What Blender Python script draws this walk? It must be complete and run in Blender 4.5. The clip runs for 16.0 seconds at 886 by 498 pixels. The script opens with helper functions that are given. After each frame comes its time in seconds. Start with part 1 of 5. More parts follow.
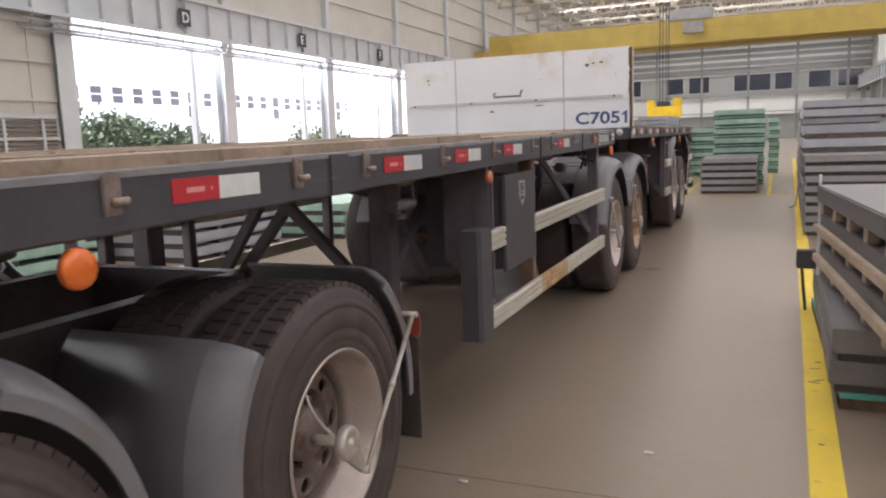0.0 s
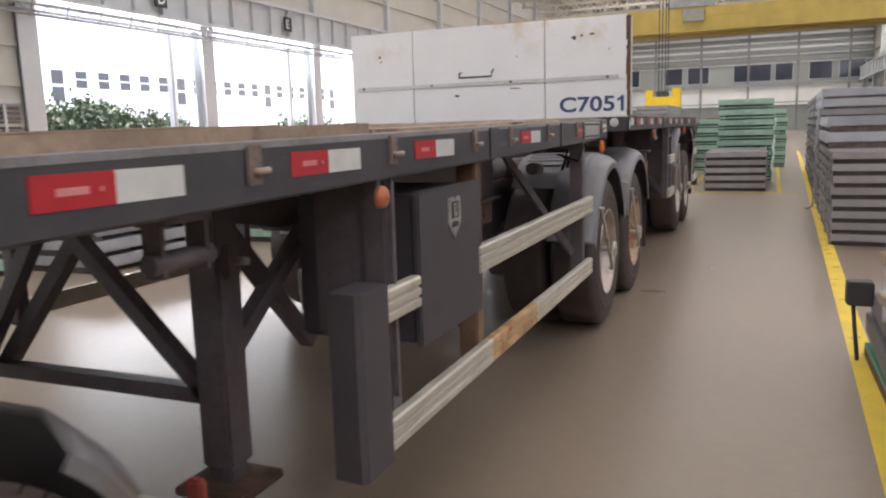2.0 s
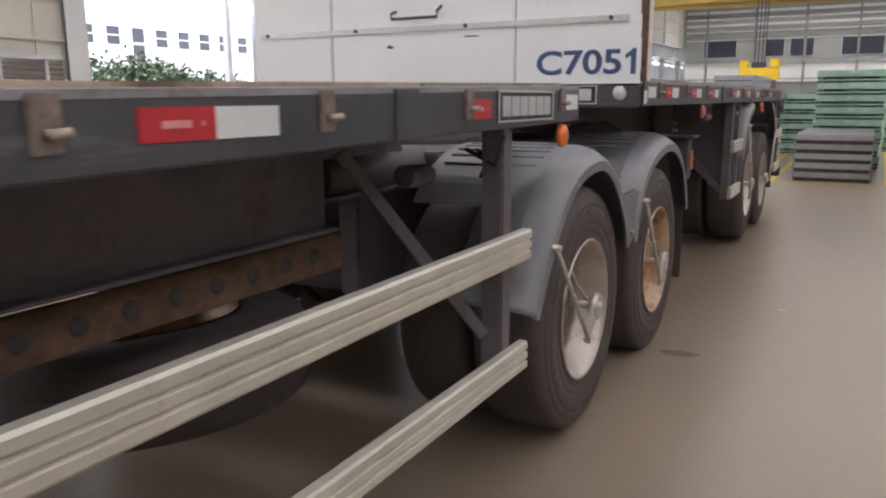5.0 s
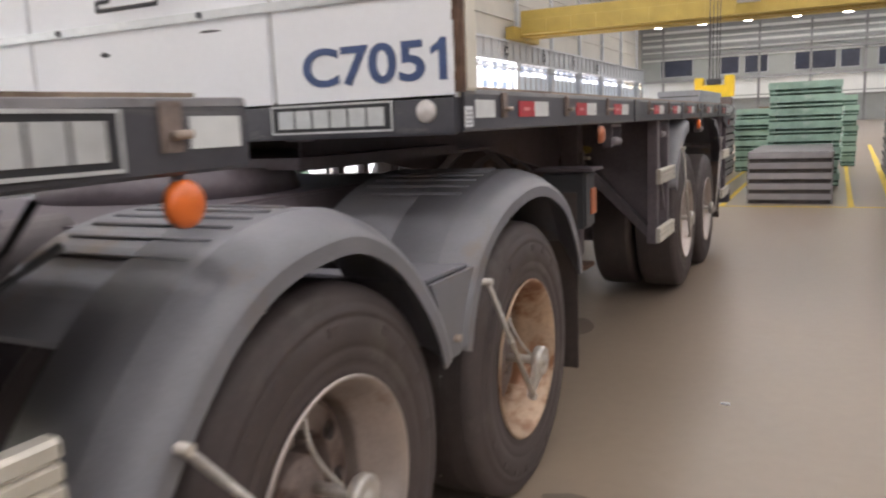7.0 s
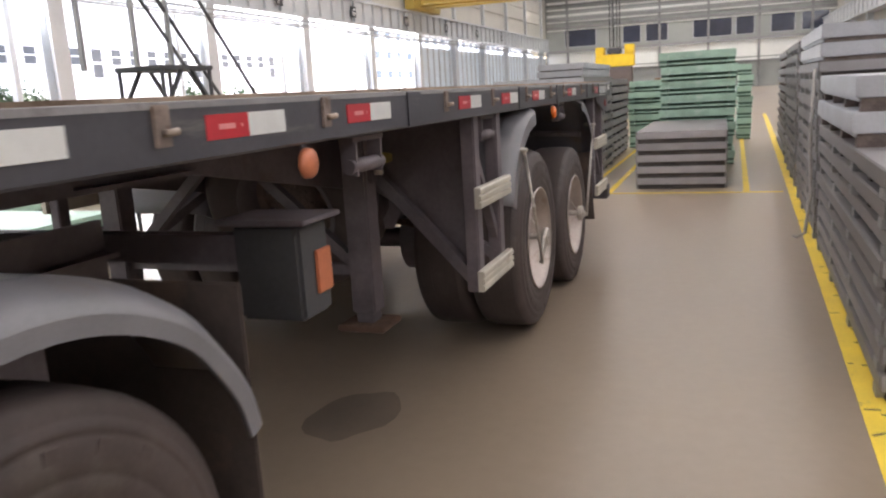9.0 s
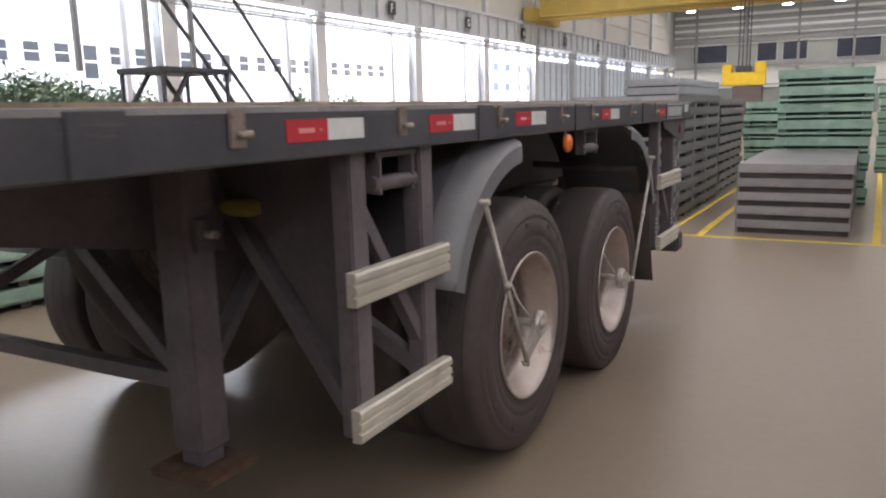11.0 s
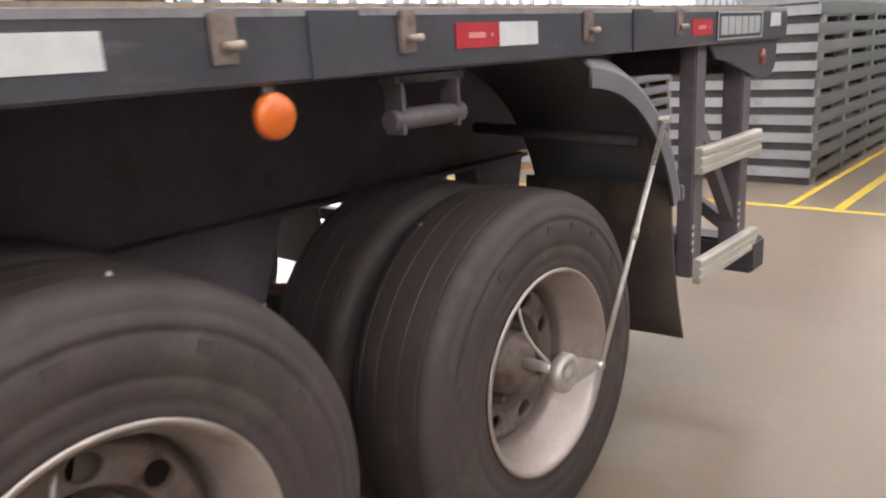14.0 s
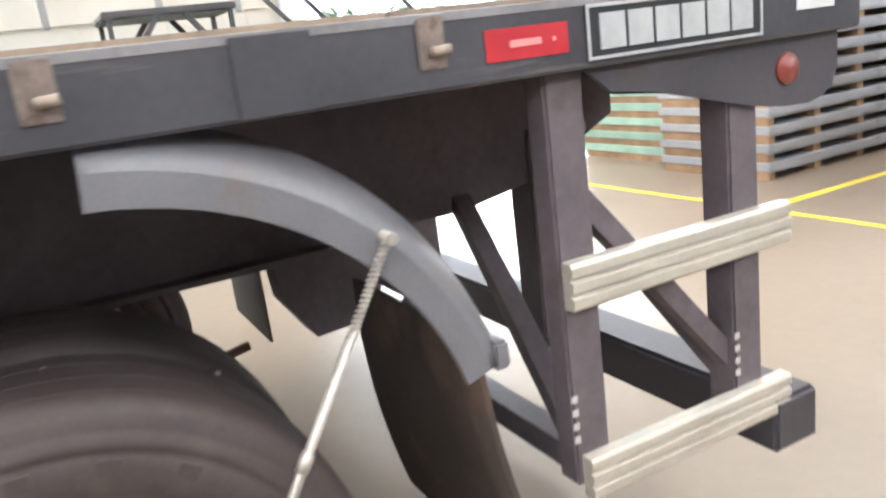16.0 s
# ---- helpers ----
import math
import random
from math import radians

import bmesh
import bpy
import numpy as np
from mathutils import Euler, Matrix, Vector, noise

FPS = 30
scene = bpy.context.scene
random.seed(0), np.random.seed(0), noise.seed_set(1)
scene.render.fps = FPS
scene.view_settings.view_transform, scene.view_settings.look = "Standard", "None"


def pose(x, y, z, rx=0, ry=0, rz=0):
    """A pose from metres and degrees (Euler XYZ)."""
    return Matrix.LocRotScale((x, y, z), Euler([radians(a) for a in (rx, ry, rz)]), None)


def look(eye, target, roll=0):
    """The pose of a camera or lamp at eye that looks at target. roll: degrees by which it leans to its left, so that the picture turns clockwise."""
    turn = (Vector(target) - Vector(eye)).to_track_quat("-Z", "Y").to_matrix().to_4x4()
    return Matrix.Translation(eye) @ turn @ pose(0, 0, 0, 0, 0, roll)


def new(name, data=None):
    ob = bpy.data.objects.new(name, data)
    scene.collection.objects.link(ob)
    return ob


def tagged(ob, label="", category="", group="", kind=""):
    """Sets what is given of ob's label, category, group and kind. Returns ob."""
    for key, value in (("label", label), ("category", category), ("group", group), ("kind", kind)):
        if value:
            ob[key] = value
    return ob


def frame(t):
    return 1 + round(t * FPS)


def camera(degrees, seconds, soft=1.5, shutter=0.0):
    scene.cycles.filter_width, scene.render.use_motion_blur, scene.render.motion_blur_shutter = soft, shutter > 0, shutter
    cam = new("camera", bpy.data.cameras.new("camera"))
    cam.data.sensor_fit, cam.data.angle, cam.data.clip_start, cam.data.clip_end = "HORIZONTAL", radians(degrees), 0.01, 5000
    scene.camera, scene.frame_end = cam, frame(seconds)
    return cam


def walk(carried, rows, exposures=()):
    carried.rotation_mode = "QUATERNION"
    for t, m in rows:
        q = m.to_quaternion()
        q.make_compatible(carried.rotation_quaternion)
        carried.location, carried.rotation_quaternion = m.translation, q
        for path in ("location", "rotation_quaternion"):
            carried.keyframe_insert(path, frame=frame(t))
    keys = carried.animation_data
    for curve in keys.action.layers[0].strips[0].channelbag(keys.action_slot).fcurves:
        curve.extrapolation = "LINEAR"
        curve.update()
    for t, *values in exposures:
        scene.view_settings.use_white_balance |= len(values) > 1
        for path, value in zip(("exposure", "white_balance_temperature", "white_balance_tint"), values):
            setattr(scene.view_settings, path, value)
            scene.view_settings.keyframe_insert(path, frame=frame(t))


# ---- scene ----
cam = camera(60.3, 16.0, 2.1, 0.4)
PATH = [
    (0, (1.162, -5.608, 1.356), (0.396, -3.783, 1.075), -2.1),
    (0.5, (1.105, -5.278, 1.34), (0.307, -3.463, 1.075), -2.1),
    (1, (1.035, -4.912, 1.342), (0.358, -3.05, 1.068), -3.0),
    (1.5, (1.023, -4.486, 1.367), (0.155, -2.706, 1.088), -0.4),
    (2, (0.929, -4.078, 1.355), (0.171, -2.253, 1.047), -1.7),
    (2.5, (0.934, -3.695, 1.354), (0.096, -1.901, 1.07), -2.0),
    (3, (0.891, -3.296, 1.365), (-0.09, -1.572, 1.112), 0.6),
    (5.3, (0.936, -1.494, 1.347), (-0.005, 0.226, 0.954), -0.3),
    (5.5, (0.928, -1.335, 1.345), (-0.046, 0.373, 0.978), -1.8),
    (6, (0.884, -0.924, 1.362), (0.155, 0.909, 1.035), -3.9),
    (6.5, (0.924, -0.5, 1.324), (-0.007, 1.236, 0.983), -3.6),
    (7, (0.927, -0.068, 1.332), (0.045, 1.698, 1.013), -2.3),
    (7.5, (0.881, 0.426, 1.366), (0.268, 2.297, 1.016), -4.5),
    (8, (0.977, 0.82, 1.349), (0.202, 2.624, 0.967), -3.5),
    (8.5, (0.99, 1.272, 1.39), (0.353, 3.125, 0.987), -4.2),
    (10.8, (1.151, 3.235, 1.448), (0.125, 4.908, 1.065), 1.4),
    (11, (1.162, 3.373, 1.415), (0.209, 5.095, 1.059), -1.5),
    (11.5, (1.173, 3.753, 1.383), (0.176, 5.453, 1.038), -2.0),
    (12, (1.124, 4.186, 1.392), (-0.053, 5.753, 0.993), -1.3),
    (12.5, (1.054, 4.622, 1.398), (0.002, 6.263, 0.95), -4.1),
    (13, (1.08, 5.031, 1.363), (-0.169, 6.52, 0.89), -2.5),
    (13.5, (1.075, 5.433, 1.392), (-0.189, 6.895, 0.878), 0.0),
    (14, (1.057, 5.851, 1.356), (-0.216, 7.307, 0.846), -3.4),
    (14.5, (1.088, 6.279, 1.378), (-0.433, 7.457, 0.832), -1.4),
    (15, (1.081, 6.76, 1.39), (-0.311, 8.088, 0.843), -5.5),
    (15.5, (1.159, 7.218, 1.378), (-0.397, 8.335, 0.802), -6.1),
    (16, (1.114, 7.673, 1.378), (-0.615, 8.544, 0.875), -7.4),
]
LIFT = 0.055
UP = Vector((0, 0, LIFT))
walk(cam, [(t, look(Vector(eye) + UP, Vector(target) + UP, roll)) for t, eye, target, roll in PATH],
     [(0.0, 3.64, 6400, 13), (3.0, 3.56, 6350, 13), (5.5, 3.56, 6300, 13), (7.0, 3.76, 6400, 13), (8.5, 3.90, 6500, 13), (11.0, 3.60, 6350, 13), (12.5, 3.54, 6350, 14), (13.5, 3.88, 6350, 14), (14.0, 4.35, 6350, 12), (14.5, 4.75, 6300, 8), (15.0, 4.95, 6300, 9), (16.0, 5.00, 6150, 7)])


# ---- light ----
world = bpy.data.worlds.new("world")
scene.world = world
world.use_nodes = True
wn = world.node_tree.nodes
sky = wn.new("ShaderNodeTexSky")
sky.sky_type = 'NISHITA'
sky.sun_disc = False
sky.sun_elevation, sky.sun_rotation = radians(58), radians(-70)
sky.air_density, sky.dust_density, sky.ozone_density = 1.0, 6.0, 0.5
wn["Background"].inputs[1].default_value = 0.09
world.node_tree.links.new(sky.outputs[0], wn["Background"].inputs[0])

sun = new("sun", bpy.data.lights.new("sun", 'SUN'))
sun.data.energy, sun.data.angle, sun.data.color = 0.7, radians(20), (1.0, 0.97, 0.93)
sun.matrix_world = look((-40, 10, 60), (-60, 40, 0))

# daylight in the roof's skylight strips
BAY = 9.3
BAYS = [15.5 + BAY * i for i in range(-10, 11)]
ROOF = 16.0
for y in BAYS[1:20]:
    lamp = new("skylight_lamp", bpy.data.lights.new("skylight_lamp", 'AREA'))
    lamp.data.shape, lamp.data.size, lamp.data.size_y = 'RECTANGLE', 34, 1.5
    lamp.data.energy, lamp.data.color = 130, (0.98, 0.975, 1.0)
    lamp.matrix_world = pose(-4, y + BAY / 2, ROOF - 0.03)
# skylight in the heads of the open bays
for k in range(5):
    lamp = new("bay_daylight_lamp", bpy.data.lights.new("bay_daylight_lamp", 'AREA'))
    lamp.data.shape, lamp.data.size, lamp.data.size_y = 'RECTANGLE', 8.3, 1.5
    lamp.data.energy, lamp.data.color = 62, (0.93, 0.97, 1.0)
    lamp.matrix_world = look((-22.75, 15.5 + BAY * (k + 0.5) - 0.1, 5.45), (0, 15.5 + BAY * (k + 0.5) - 0.1, 5.45))
# daylight in the high glazing of the east wall
for y in (-45, 15, 75):
    lamp = new("glazing_lamp", bpy.data.lights.new("glazing_lamp", 'AREA'))
    lamp.data.shape, lamp.data.size, lamp.data.size_y = 'RECTANGLE', 60, 3.2
    lamp.data.energy, lamp.data.color = 170, (0.98, 0.975, 1.0)
    lamp.matrix_world = look((14.36, y, 10.8), (0, y, 10.8))


# ---- materials ----
def material(name, color, rough=0.6, metal=0.0, var=0.25, scale=6.0, bump=0.15, fine=60.0,
             stain=None, stain_amount=0.0, stain_scale=2.0, coat=0.0, emit=0.0, random_tint=0.0, stretch=None, stain_from=None):
    m = bpy.data.materials.new(name)
    m.use_nodes = True
    nt = m.node_tree
    n, l = nt.nodes, nt.links
    bsdf = n["Principled BSDF"]
    tc = n.new("ShaderNodeTexCoord")
    big = n.new("ShaderNodeTexNoise")
    big.inputs["Scale"].default_value, big.inputs["Detail"].default_value = scale, 6
    l.new(tc.outputs["Object"], big.inputs["Vector"])
    small = n.new("ShaderNodeTexNoise")
    small.inputs["Scale"].default_value, small.inputs["Detail"].default_value = fine, 4
    l.new(tc.outputs["Object"], small.inputs["Vector"])
    add = n.new("ShaderNodeMath")
    add.operation = 'MULTIPLY_ADD'
    l.new(small.outputs["Fac"], add.inputs[0])
    add.inputs[1].default_value = 0.4
    l.new(big.outputs["Fac"], add.inputs[2])
    ramp = n.new("ShaderNodeValToRGB")
    ramp.color_ramp.elements[0].position, ramp.color_ramp.elements[1].position = 0.45, 0.95
    lo = [c * (1 - var) for c in color]
    hi = [min(1, c * (1 + var)) for c in color]
    ramp.color_ramp.elements[0].color = (*lo, 1)
    ramp.color_ramp.elements[1].color = (*hi, 1)
    l.new(add.outputs[0], ramp.inputs[0])
    out = ramp.outputs[0]
    if stain:
        sn = n.new("ShaderNodeTexNoise")
        sn.inputs["Scale"].default_value, sn.inputs["Detail"].default_value = stain_scale, 8
        sn.inputs["Roughness"].default_value = 0.65
        if stretch:
            mp = n.new("ShaderNodeMapping")
            mp.inputs["Scale"].default_value = stretch
            l.new(tc.outputs["Object"], mp.inputs["Vector"])
            l.new(mp.outputs["Vector"], sn.inputs["Vector"])
        else:
            l.new(tc.outputs["Object"], sn.inputs["Vector"])
        sr = n.new("ShaderNodeMapRange")
        sr.inputs["From Min"].default_value = 0.72 - 0.4 * stain_amount
        sr.inputs["From Max"].default_value = 0.84 - 0.4 * stain_amount
        l.new(sn.outputs["Fac"], sr.inputs["Value"])
        mix = n.new("ShaderNodeMix")
        mix.data_type = 'RGBA'
        if stain_from:
            xyz = n.new("ShaderNodeSeparateXYZ")
            l.new(tc.outputs["Object"], xyz.inputs["Vector"])
            hi_ = n.new("ShaderNodeMapRange")
            hi_.inputs["From Min"].default_value, hi_.inputs["From Max"].default_value = stain_from
            l.new(xyz.outputs["Z"], hi_.inputs["Value"])
            mul = n.new("ShaderNodeMath")
            mul.operation = 'MULTIPLY'
            l.new(sr.outputs["Result"], mul.inputs[0])
            l.new(hi_.outputs["Result"], mul.inputs[1])
            l.new(mul.outputs[0], mix.inputs["Factor"])
        else:
            l.new(sr.outputs["Result"], mix.inputs["Factor"])
        l.new(out, mix.inputs["A"])
        mix.inputs["B"].default_value = (*stain, 1)
        out = mix.outputs["Result"]
    if random_tint:
        oi = n.new("ShaderNodeObjectInfo")
        hs = n.new("ShaderNodeHueSaturation")
        mr = n.new("ShaderNodeMapRange")
        mr.inputs["To Min"].default_value, mr.inputs["To Max"].default_value = 1 - random_tint, 1 + random_tint
        l.new(oi.outputs["Random"], mr.inputs["Value"])
        l.new(mr.outputs["Result"], hs.inputs["Value"])
        l.new(out, hs.inputs["Color"])
        out = hs.outputs["Color"]
    l.new(out, bsdf.inputs["Base Color"])
    rr = n.new("ShaderNodeMapRange")
    rr.inputs["To Min"].default_value, rr.inputs["To Max"].default_value = max(0.02, rough - 0.12), min(1, rough + 0.12)
    l.new(big.outputs["Fac"], rr.inputs["Value"])
    l.new(rr.outputs["Result"], bsdf.inputs["Roughness"])
    bsdf.inputs["Metallic"].default_value = metal
    bsdf.inputs["Coat Weight"].default_value = coat
    if bump:
        bp = n.new("ShaderNodeBump")
        bp.inputs["Strength"].default_value, bp.inputs["Distance"].default_value = bump, 0.01
        l.new(add.outputs[0], bp.inputs["Height"])
        l.new(bp.outputs["Normal"], bsdf.inputs["Normal"])
    if emit:
        bsdf.inputs["Emission Color"].default_value = (*color, 1)
        bsdf.inputs["Emission Strength"].default_value = emit
    return m


def floor_material():
    m = material("polished_concrete", (0.272, 0.212, 0.158), 0.30, 0, 0.10, 0.55, 0.012, 14, stain=(0.205, 0.155, 0.112), stain_amount=0.36, stain_scale=1.1)
    for nd in m.node_tree.nodes:
        if nd.type == 'MAP_RANGE' and nd.inputs["To Max"].default_value < 0.5:
            nd.inputs["To Min"].default_value, nd.inputs["To Max"].default_value = 0.25, 0.36
        elif nd.type == 'MAP_RANGE':
            nd.inputs["From Max"].default_value += 0.16
            nd.inputs["To Max"].default_value = 0.55
        if nd.type == 'TEX_NOISE' and nd.inputs["Scale"].default_value < 1:
            nd.inputs["Detail"].default_value = 2.5
    return m


BLACK = material("black_chassis_paint", (0.142, 0.119, 0.130), 0.50, 0, 0.25, 5, 0.1, 40, stain=(0.10, 0.07, 0.058), stain_amount=0.3, stain_scale=3)
BEAM = material("dark_blue_black_beam_paint", (0.068, 0.066, 0.077), 0.36, 0, 0.25, 4, 0.06, 50, stain=(0.15, 0.142, 0.14), stain_amount=0.36, stain_scale=6, coat=0.2, stretch=(1, 0.25, 2.5))
DOORPAINT = material("charcoal_toolbox_paint", (0.075, 0.068, 0.078), 0.5, 0, 0.2, 4, 0.05, 60, stain=(0.08, 0.06, 0.05), stain_amount=0.3, stain_scale=4)
RUST = material("rust", (0.13, 0.075, 0.05), 0.85, 0, 0.5, 14, 0.4, 90)
RUSTY_CLIP = material("rusty_stake_pocket", (0.15, 0.118, 0.108), 0.7, 0.1, 0.4, 20, 0.3, 90, stain=(0.11, 0.08, 0.065), stain_amount=0.4, stain_scale=16)
POCKET = material("rust_worn_pocket", (0.235, 0.185, 0.16), 0.65, 0.15, 0.35, 20, 0.3, 90, stain=(0.13, 0.085, 0.065), stain_amount=0.42, stain_scale=18)
BOLT = material("worn_bolt_steel", (0.36, 0.29, 0.24), 0.55, 0.3, 0.4, 20, 0.2, 90)
ALU = material("dull_aluminium_guard", (0.62, 0.58, 0.50), 0.42, 0.35, 0.12, 7, 0.06, 80, stain=(0.48, 0.40, 0.30), stain_amount=0.3, stain_scale=4)
RUSTALU = material("rust_streaked_aluminium", (0.55, 0.37, 0.20), 0.6, 0.1, 0.3, 7, 0.1, 80, stain=(0.36, 0.15, 0.05), stain_amount=0.62, stain_scale=5)
RIM = material("aluminium_rim", (0.48, 0.415, 0.375), 0.38, 0.6, 0.15, 9, 0.06, 70, stain=(0.34, 0.25, 0.19), stain_amount=0.36, stain_scale=6)
RIMRUST = material("rust_stained_rim", (0.50, 0.36, 0.25), 0.5, 0.3, 0.25, 9, 0.1, 70, stain=(0.26, 0.12, 0.06), stain_amount=0.62, stain_scale=6)
DISC = material("dusty_wheel_disc", (0.23, 0.178, 0.155), 0.6, 0.3, 0.3, 12, 0.15, 80, stain=(0.14, 0.09, 0.07), stain_amount=0.5, stain_scale=9)
TYRE = material("tyre_rubber", (0.070, 0.053, 0.050), 0.62, 0, 0.22, 7, 0.12, 90, stain=(0.095, 0.078, 0.07), stain_amount=0.42, stain_scale=5)
FENDER = material("grey_black_plastic_fender", (0.19, 0.185, 0.20), 0.36, 0, 0.15, 5, 0.08, 120, stain=(0.20, 0.155, 0.125), stain_amount=0.42, stain_scale=2.2)
FLAP = material("rubber_mud_flap", (0.07, 0.052, 0.045), 0.75, 0, 0.3, 5, 0.1, 60, stain=(0.12, 0.08, 0.06), stain_amount=0.45, stain_scale=3)
PALEWOOD = material("pale_planed_timber", (0.46, 0.37, 0.28), 0.7, 0, 0.2, 5, 0.15, 60, random_tint=0.12)
SCUFF = material("dark_scuff", (0.16, 0.12, 0.06), 0.8, 0, 0.3, 30, 0.05)
RUSTPOST = material("rust_run_post", (0.20, 0.12, 0.075), 0.75, 0, 0.3, 6, 0.15, 60, stain=(0.34, 0.19, 0.08), stain_amount=0.4, stain_scale=4)
STRAP = material("dusty_webbing", (0.42, 0.40, 0.38), 0.8, 0, 0.2, 20, 0.1)
STONE = material("pale_grit", (0.40, 0.37, 0.34), 0.8, 0, 0.2, 60, 0.1)
RODM = material("galvanised_tube", (0.55, 0.51, 0.46), 0.4, 0.5, 0.2, 30, 0.1, 120)
RED = material("red_reflective_tape", (0.52, 0.032, 0.045), 0.35, 0, 0.1, 20, 0.02, 300)
WHITE_TAPE = material("white_reflective_tape", (0.72, 0.73, 0.72), 0.35, 0, 0.08, 20, 0.02, 300)
PINK = material("faded_red_print", (0.78, 0.32, 0.32), 0.4, 0, 0.1, 20, 0)
AMBER = material("amber_lens", (0.80, 0.17, 0.025), 0.3, 0, 0.12, 20, 0.05, 150, coat=0.4)
REDLENS = material("red_lens", (0.26, 0.05, 0.04), 0.4, 0, 0.12, 20, 0.05, 150, coat=0.4)
FADED = material("faded_amber_lens", (0.52, 0.17, 0.085), 0.4, 0, 0.15, 25, 0.05, 150, coat=0.2)
PALE_LENS_HOLELIGHT = material("dusty_reflector_and_hole_light", (0.62, 0.58, 0.56), 0.4, 0, 0.1, 30, 0.05)
PLATE_SILVER = material("silver_name_plate_relief", (0.62, 0.63, 0.63), 0.35, 0.4, 0.1, 25, 0.05)
PLATE_BLACK = material("black_name_plate", (0.03, 0.03, 0.034), 0.45, 0, 0.2, 25, 0.05)
WOOD = material("weathered_deck_timber", (0.35, 0.265, 0.195), 0.8, 0, 0.35, 5, 0.35, 50, stain=(0.12, 0.075, 0.05), stain_amount=0.4, stain_scale=3, random_tint=0.2)
PALLETWOOD = material("pallet_timber", (0.36, 0.23, 0.14), 0.8, 0, 0.3, 6, 0.3, 60, random_tint=0.2)
PANELWHITE = material("white_painted_bulkhead", (0.86, 0.87, 0.89), 0.45, 0, 0.04, 2, 0.04, 40, stain=(0.70, 0.60, 0.46), stain_amount=0.52, stain_scale=2.2, stain_from=(0.42, 0.76))
PANELCREAM = material("cream_bulkhead_edge", (0.70, 0.66, 0.56), 0.5, 0, 0.1, 4, 0.05)
SEAM = material("bulkhead_seam", (0.46, 0.45, 0.44), 0.7, 0, 0.2, 6, 0.05)
LETTER = material("navy_letter_paint", (0.055, 0.09, 0.21), 0.5, 0, 0.2, 20, 0.03)
GREYPANEL = material("grey_formwork_panel", (0.20, 0.188, 0.188), 0.5, 0.15, 0.18, 3, 0.08, 40, stain=(0.13, 0.115, 0.115), stain_amount=0.3, stain_scale=2.5, random_tint=0.15)
LIGHTPANEL = material("light_grey_steel_panel", (0.42, 0.43, 0.46), 0.45, 0.15, 0.15, 3, 0.06, 40, stain=(0.26, 0.25, 0.25), stain_amount=0.25, stain_scale=2.5, random_tint=0.12)
PANELEND = material("pale_grey_lit_panel_end", (0.34, 0.325, 0.335), 0.5, 0.1, 0.15, 4, 0.06, 50, stain=(0.22, 0.20, 0.195), stain_amount=0.3, stain_scale=4, random_tint=0.12)
DUSTYLIP = material("dusty_worn_beam_edge", (0.155, 0.145, 0.145), 0.5, 0.1, 0.3, 6, 0.1, 70, stain=(0.10, 0.085, 0.08), stain_amount=0.45, stain_scale=7)
OLIVE = material("yellowed_maker_plate", (0.27, 0.215, 0.05), 0.5, 0.1, 0.25, 20, 0.05)
DARKGAP = material("dark_spacer_and_hole_shade", (0.075, 0.065, 0.062), 0.8, 0, 0.3, 8, 0.1)
GREENPANEL = material("pale_green_wrapped_panel", (0.36, 0.53, 0.43), 0.5, 0, 0.2, 4, 0.1, 40, stain=(0.50, 0.62, 0.54), stain_amount=0.35, stain_scale=5, random_tint=0.12)
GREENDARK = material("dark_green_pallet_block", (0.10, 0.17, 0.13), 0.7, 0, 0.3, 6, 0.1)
TEAL = material("teal_plastic_strip", (0.10, 0.34, 0.26), 0.5, 0, 0.2, 10, 0.1)
YELLOWLINE = material("yellow_floor_paint", (0.78, 0.56, 0.05), 0.6, 0, 0.12, 3, 0.05, 60, stain=(0.30, 0.22, 0.09), stain_amount=0.24, stain_scale=7)
CRANE = material("yellow_crane_paint", (0.42, 0.31, 0.075), 0.5, 0, 0.12, 1, 0.04)
CRANEDARK = material("darker_yellow_crane_paint", (0.30, 0.20, 0.04), 0.6, 0, 0.12, 1, 0.04)
HOOK = material("bright_yellow_spreader_paint", (0.85, 0.58, 0.03), 0.5, 0, 0.12, 2, 0.04)
CLAD = material("beige_wall_cladding", (0.50, 0.48, 0.43), 0.6, 0, 0.08, 0.6, 0.03, 20)
FARCLAD = material("grey_green_far_wall_cladding", (0.36, 0.375, 0.36), 0.6, 0, 0.08, 0.6, 0.03, 20)
FARWHITE = material("white_wall_band", (0.78, 0.79, 0.76), 0.6, 0, 0.05, 0.6, 0.02, 20)
GIRDER = material("pale_grey_girder_paint", (0.50, 0.52, 0.54), 0.5, 0, 0.1, 0.8, 0.03, 20)
DARKSTEEL = material("dark_steel", (0.07, 0.07, 0.075), 0.6, 0.2, 0.2, 3, 0.05)
PIPE = material("grey_conduit", (0.30, 0.30, 0.30), 0.5, 0.3, 0.2, 3, 0.05)
GLASSDARK = material("dark_window_glass", (0.035, 0.042, 0.07), 0.12, 0, 0.2, 1, 0.0, coat=0.3)
BLUECLAD = material("pale_blue_shutter", (0.66, 0.74, 0.82), 0.5, 0, 0.08, 0.6, 0.03, 20)
ROOFM = material("roof_sheet", (0.34, 0.31, 0.27), 0.7, 0, 0.12, 0.5, 0.03, 15)
TRUSS = material("cream_truss_paint", (0.55, 0.51, 0.43), 0.6, 0, 0.1, 1, 0.03)
OUTWALL = material("white_outdoor_render", (0.82, 0.82, 0.82), 0.8, 0, 0.05, 0.4, 0.03, 10)
OUTGLASS = material("outdoor_window_glass", (0.045, 0.05, 0.058), 0.35, 0, 0.2, 1, 0.0)
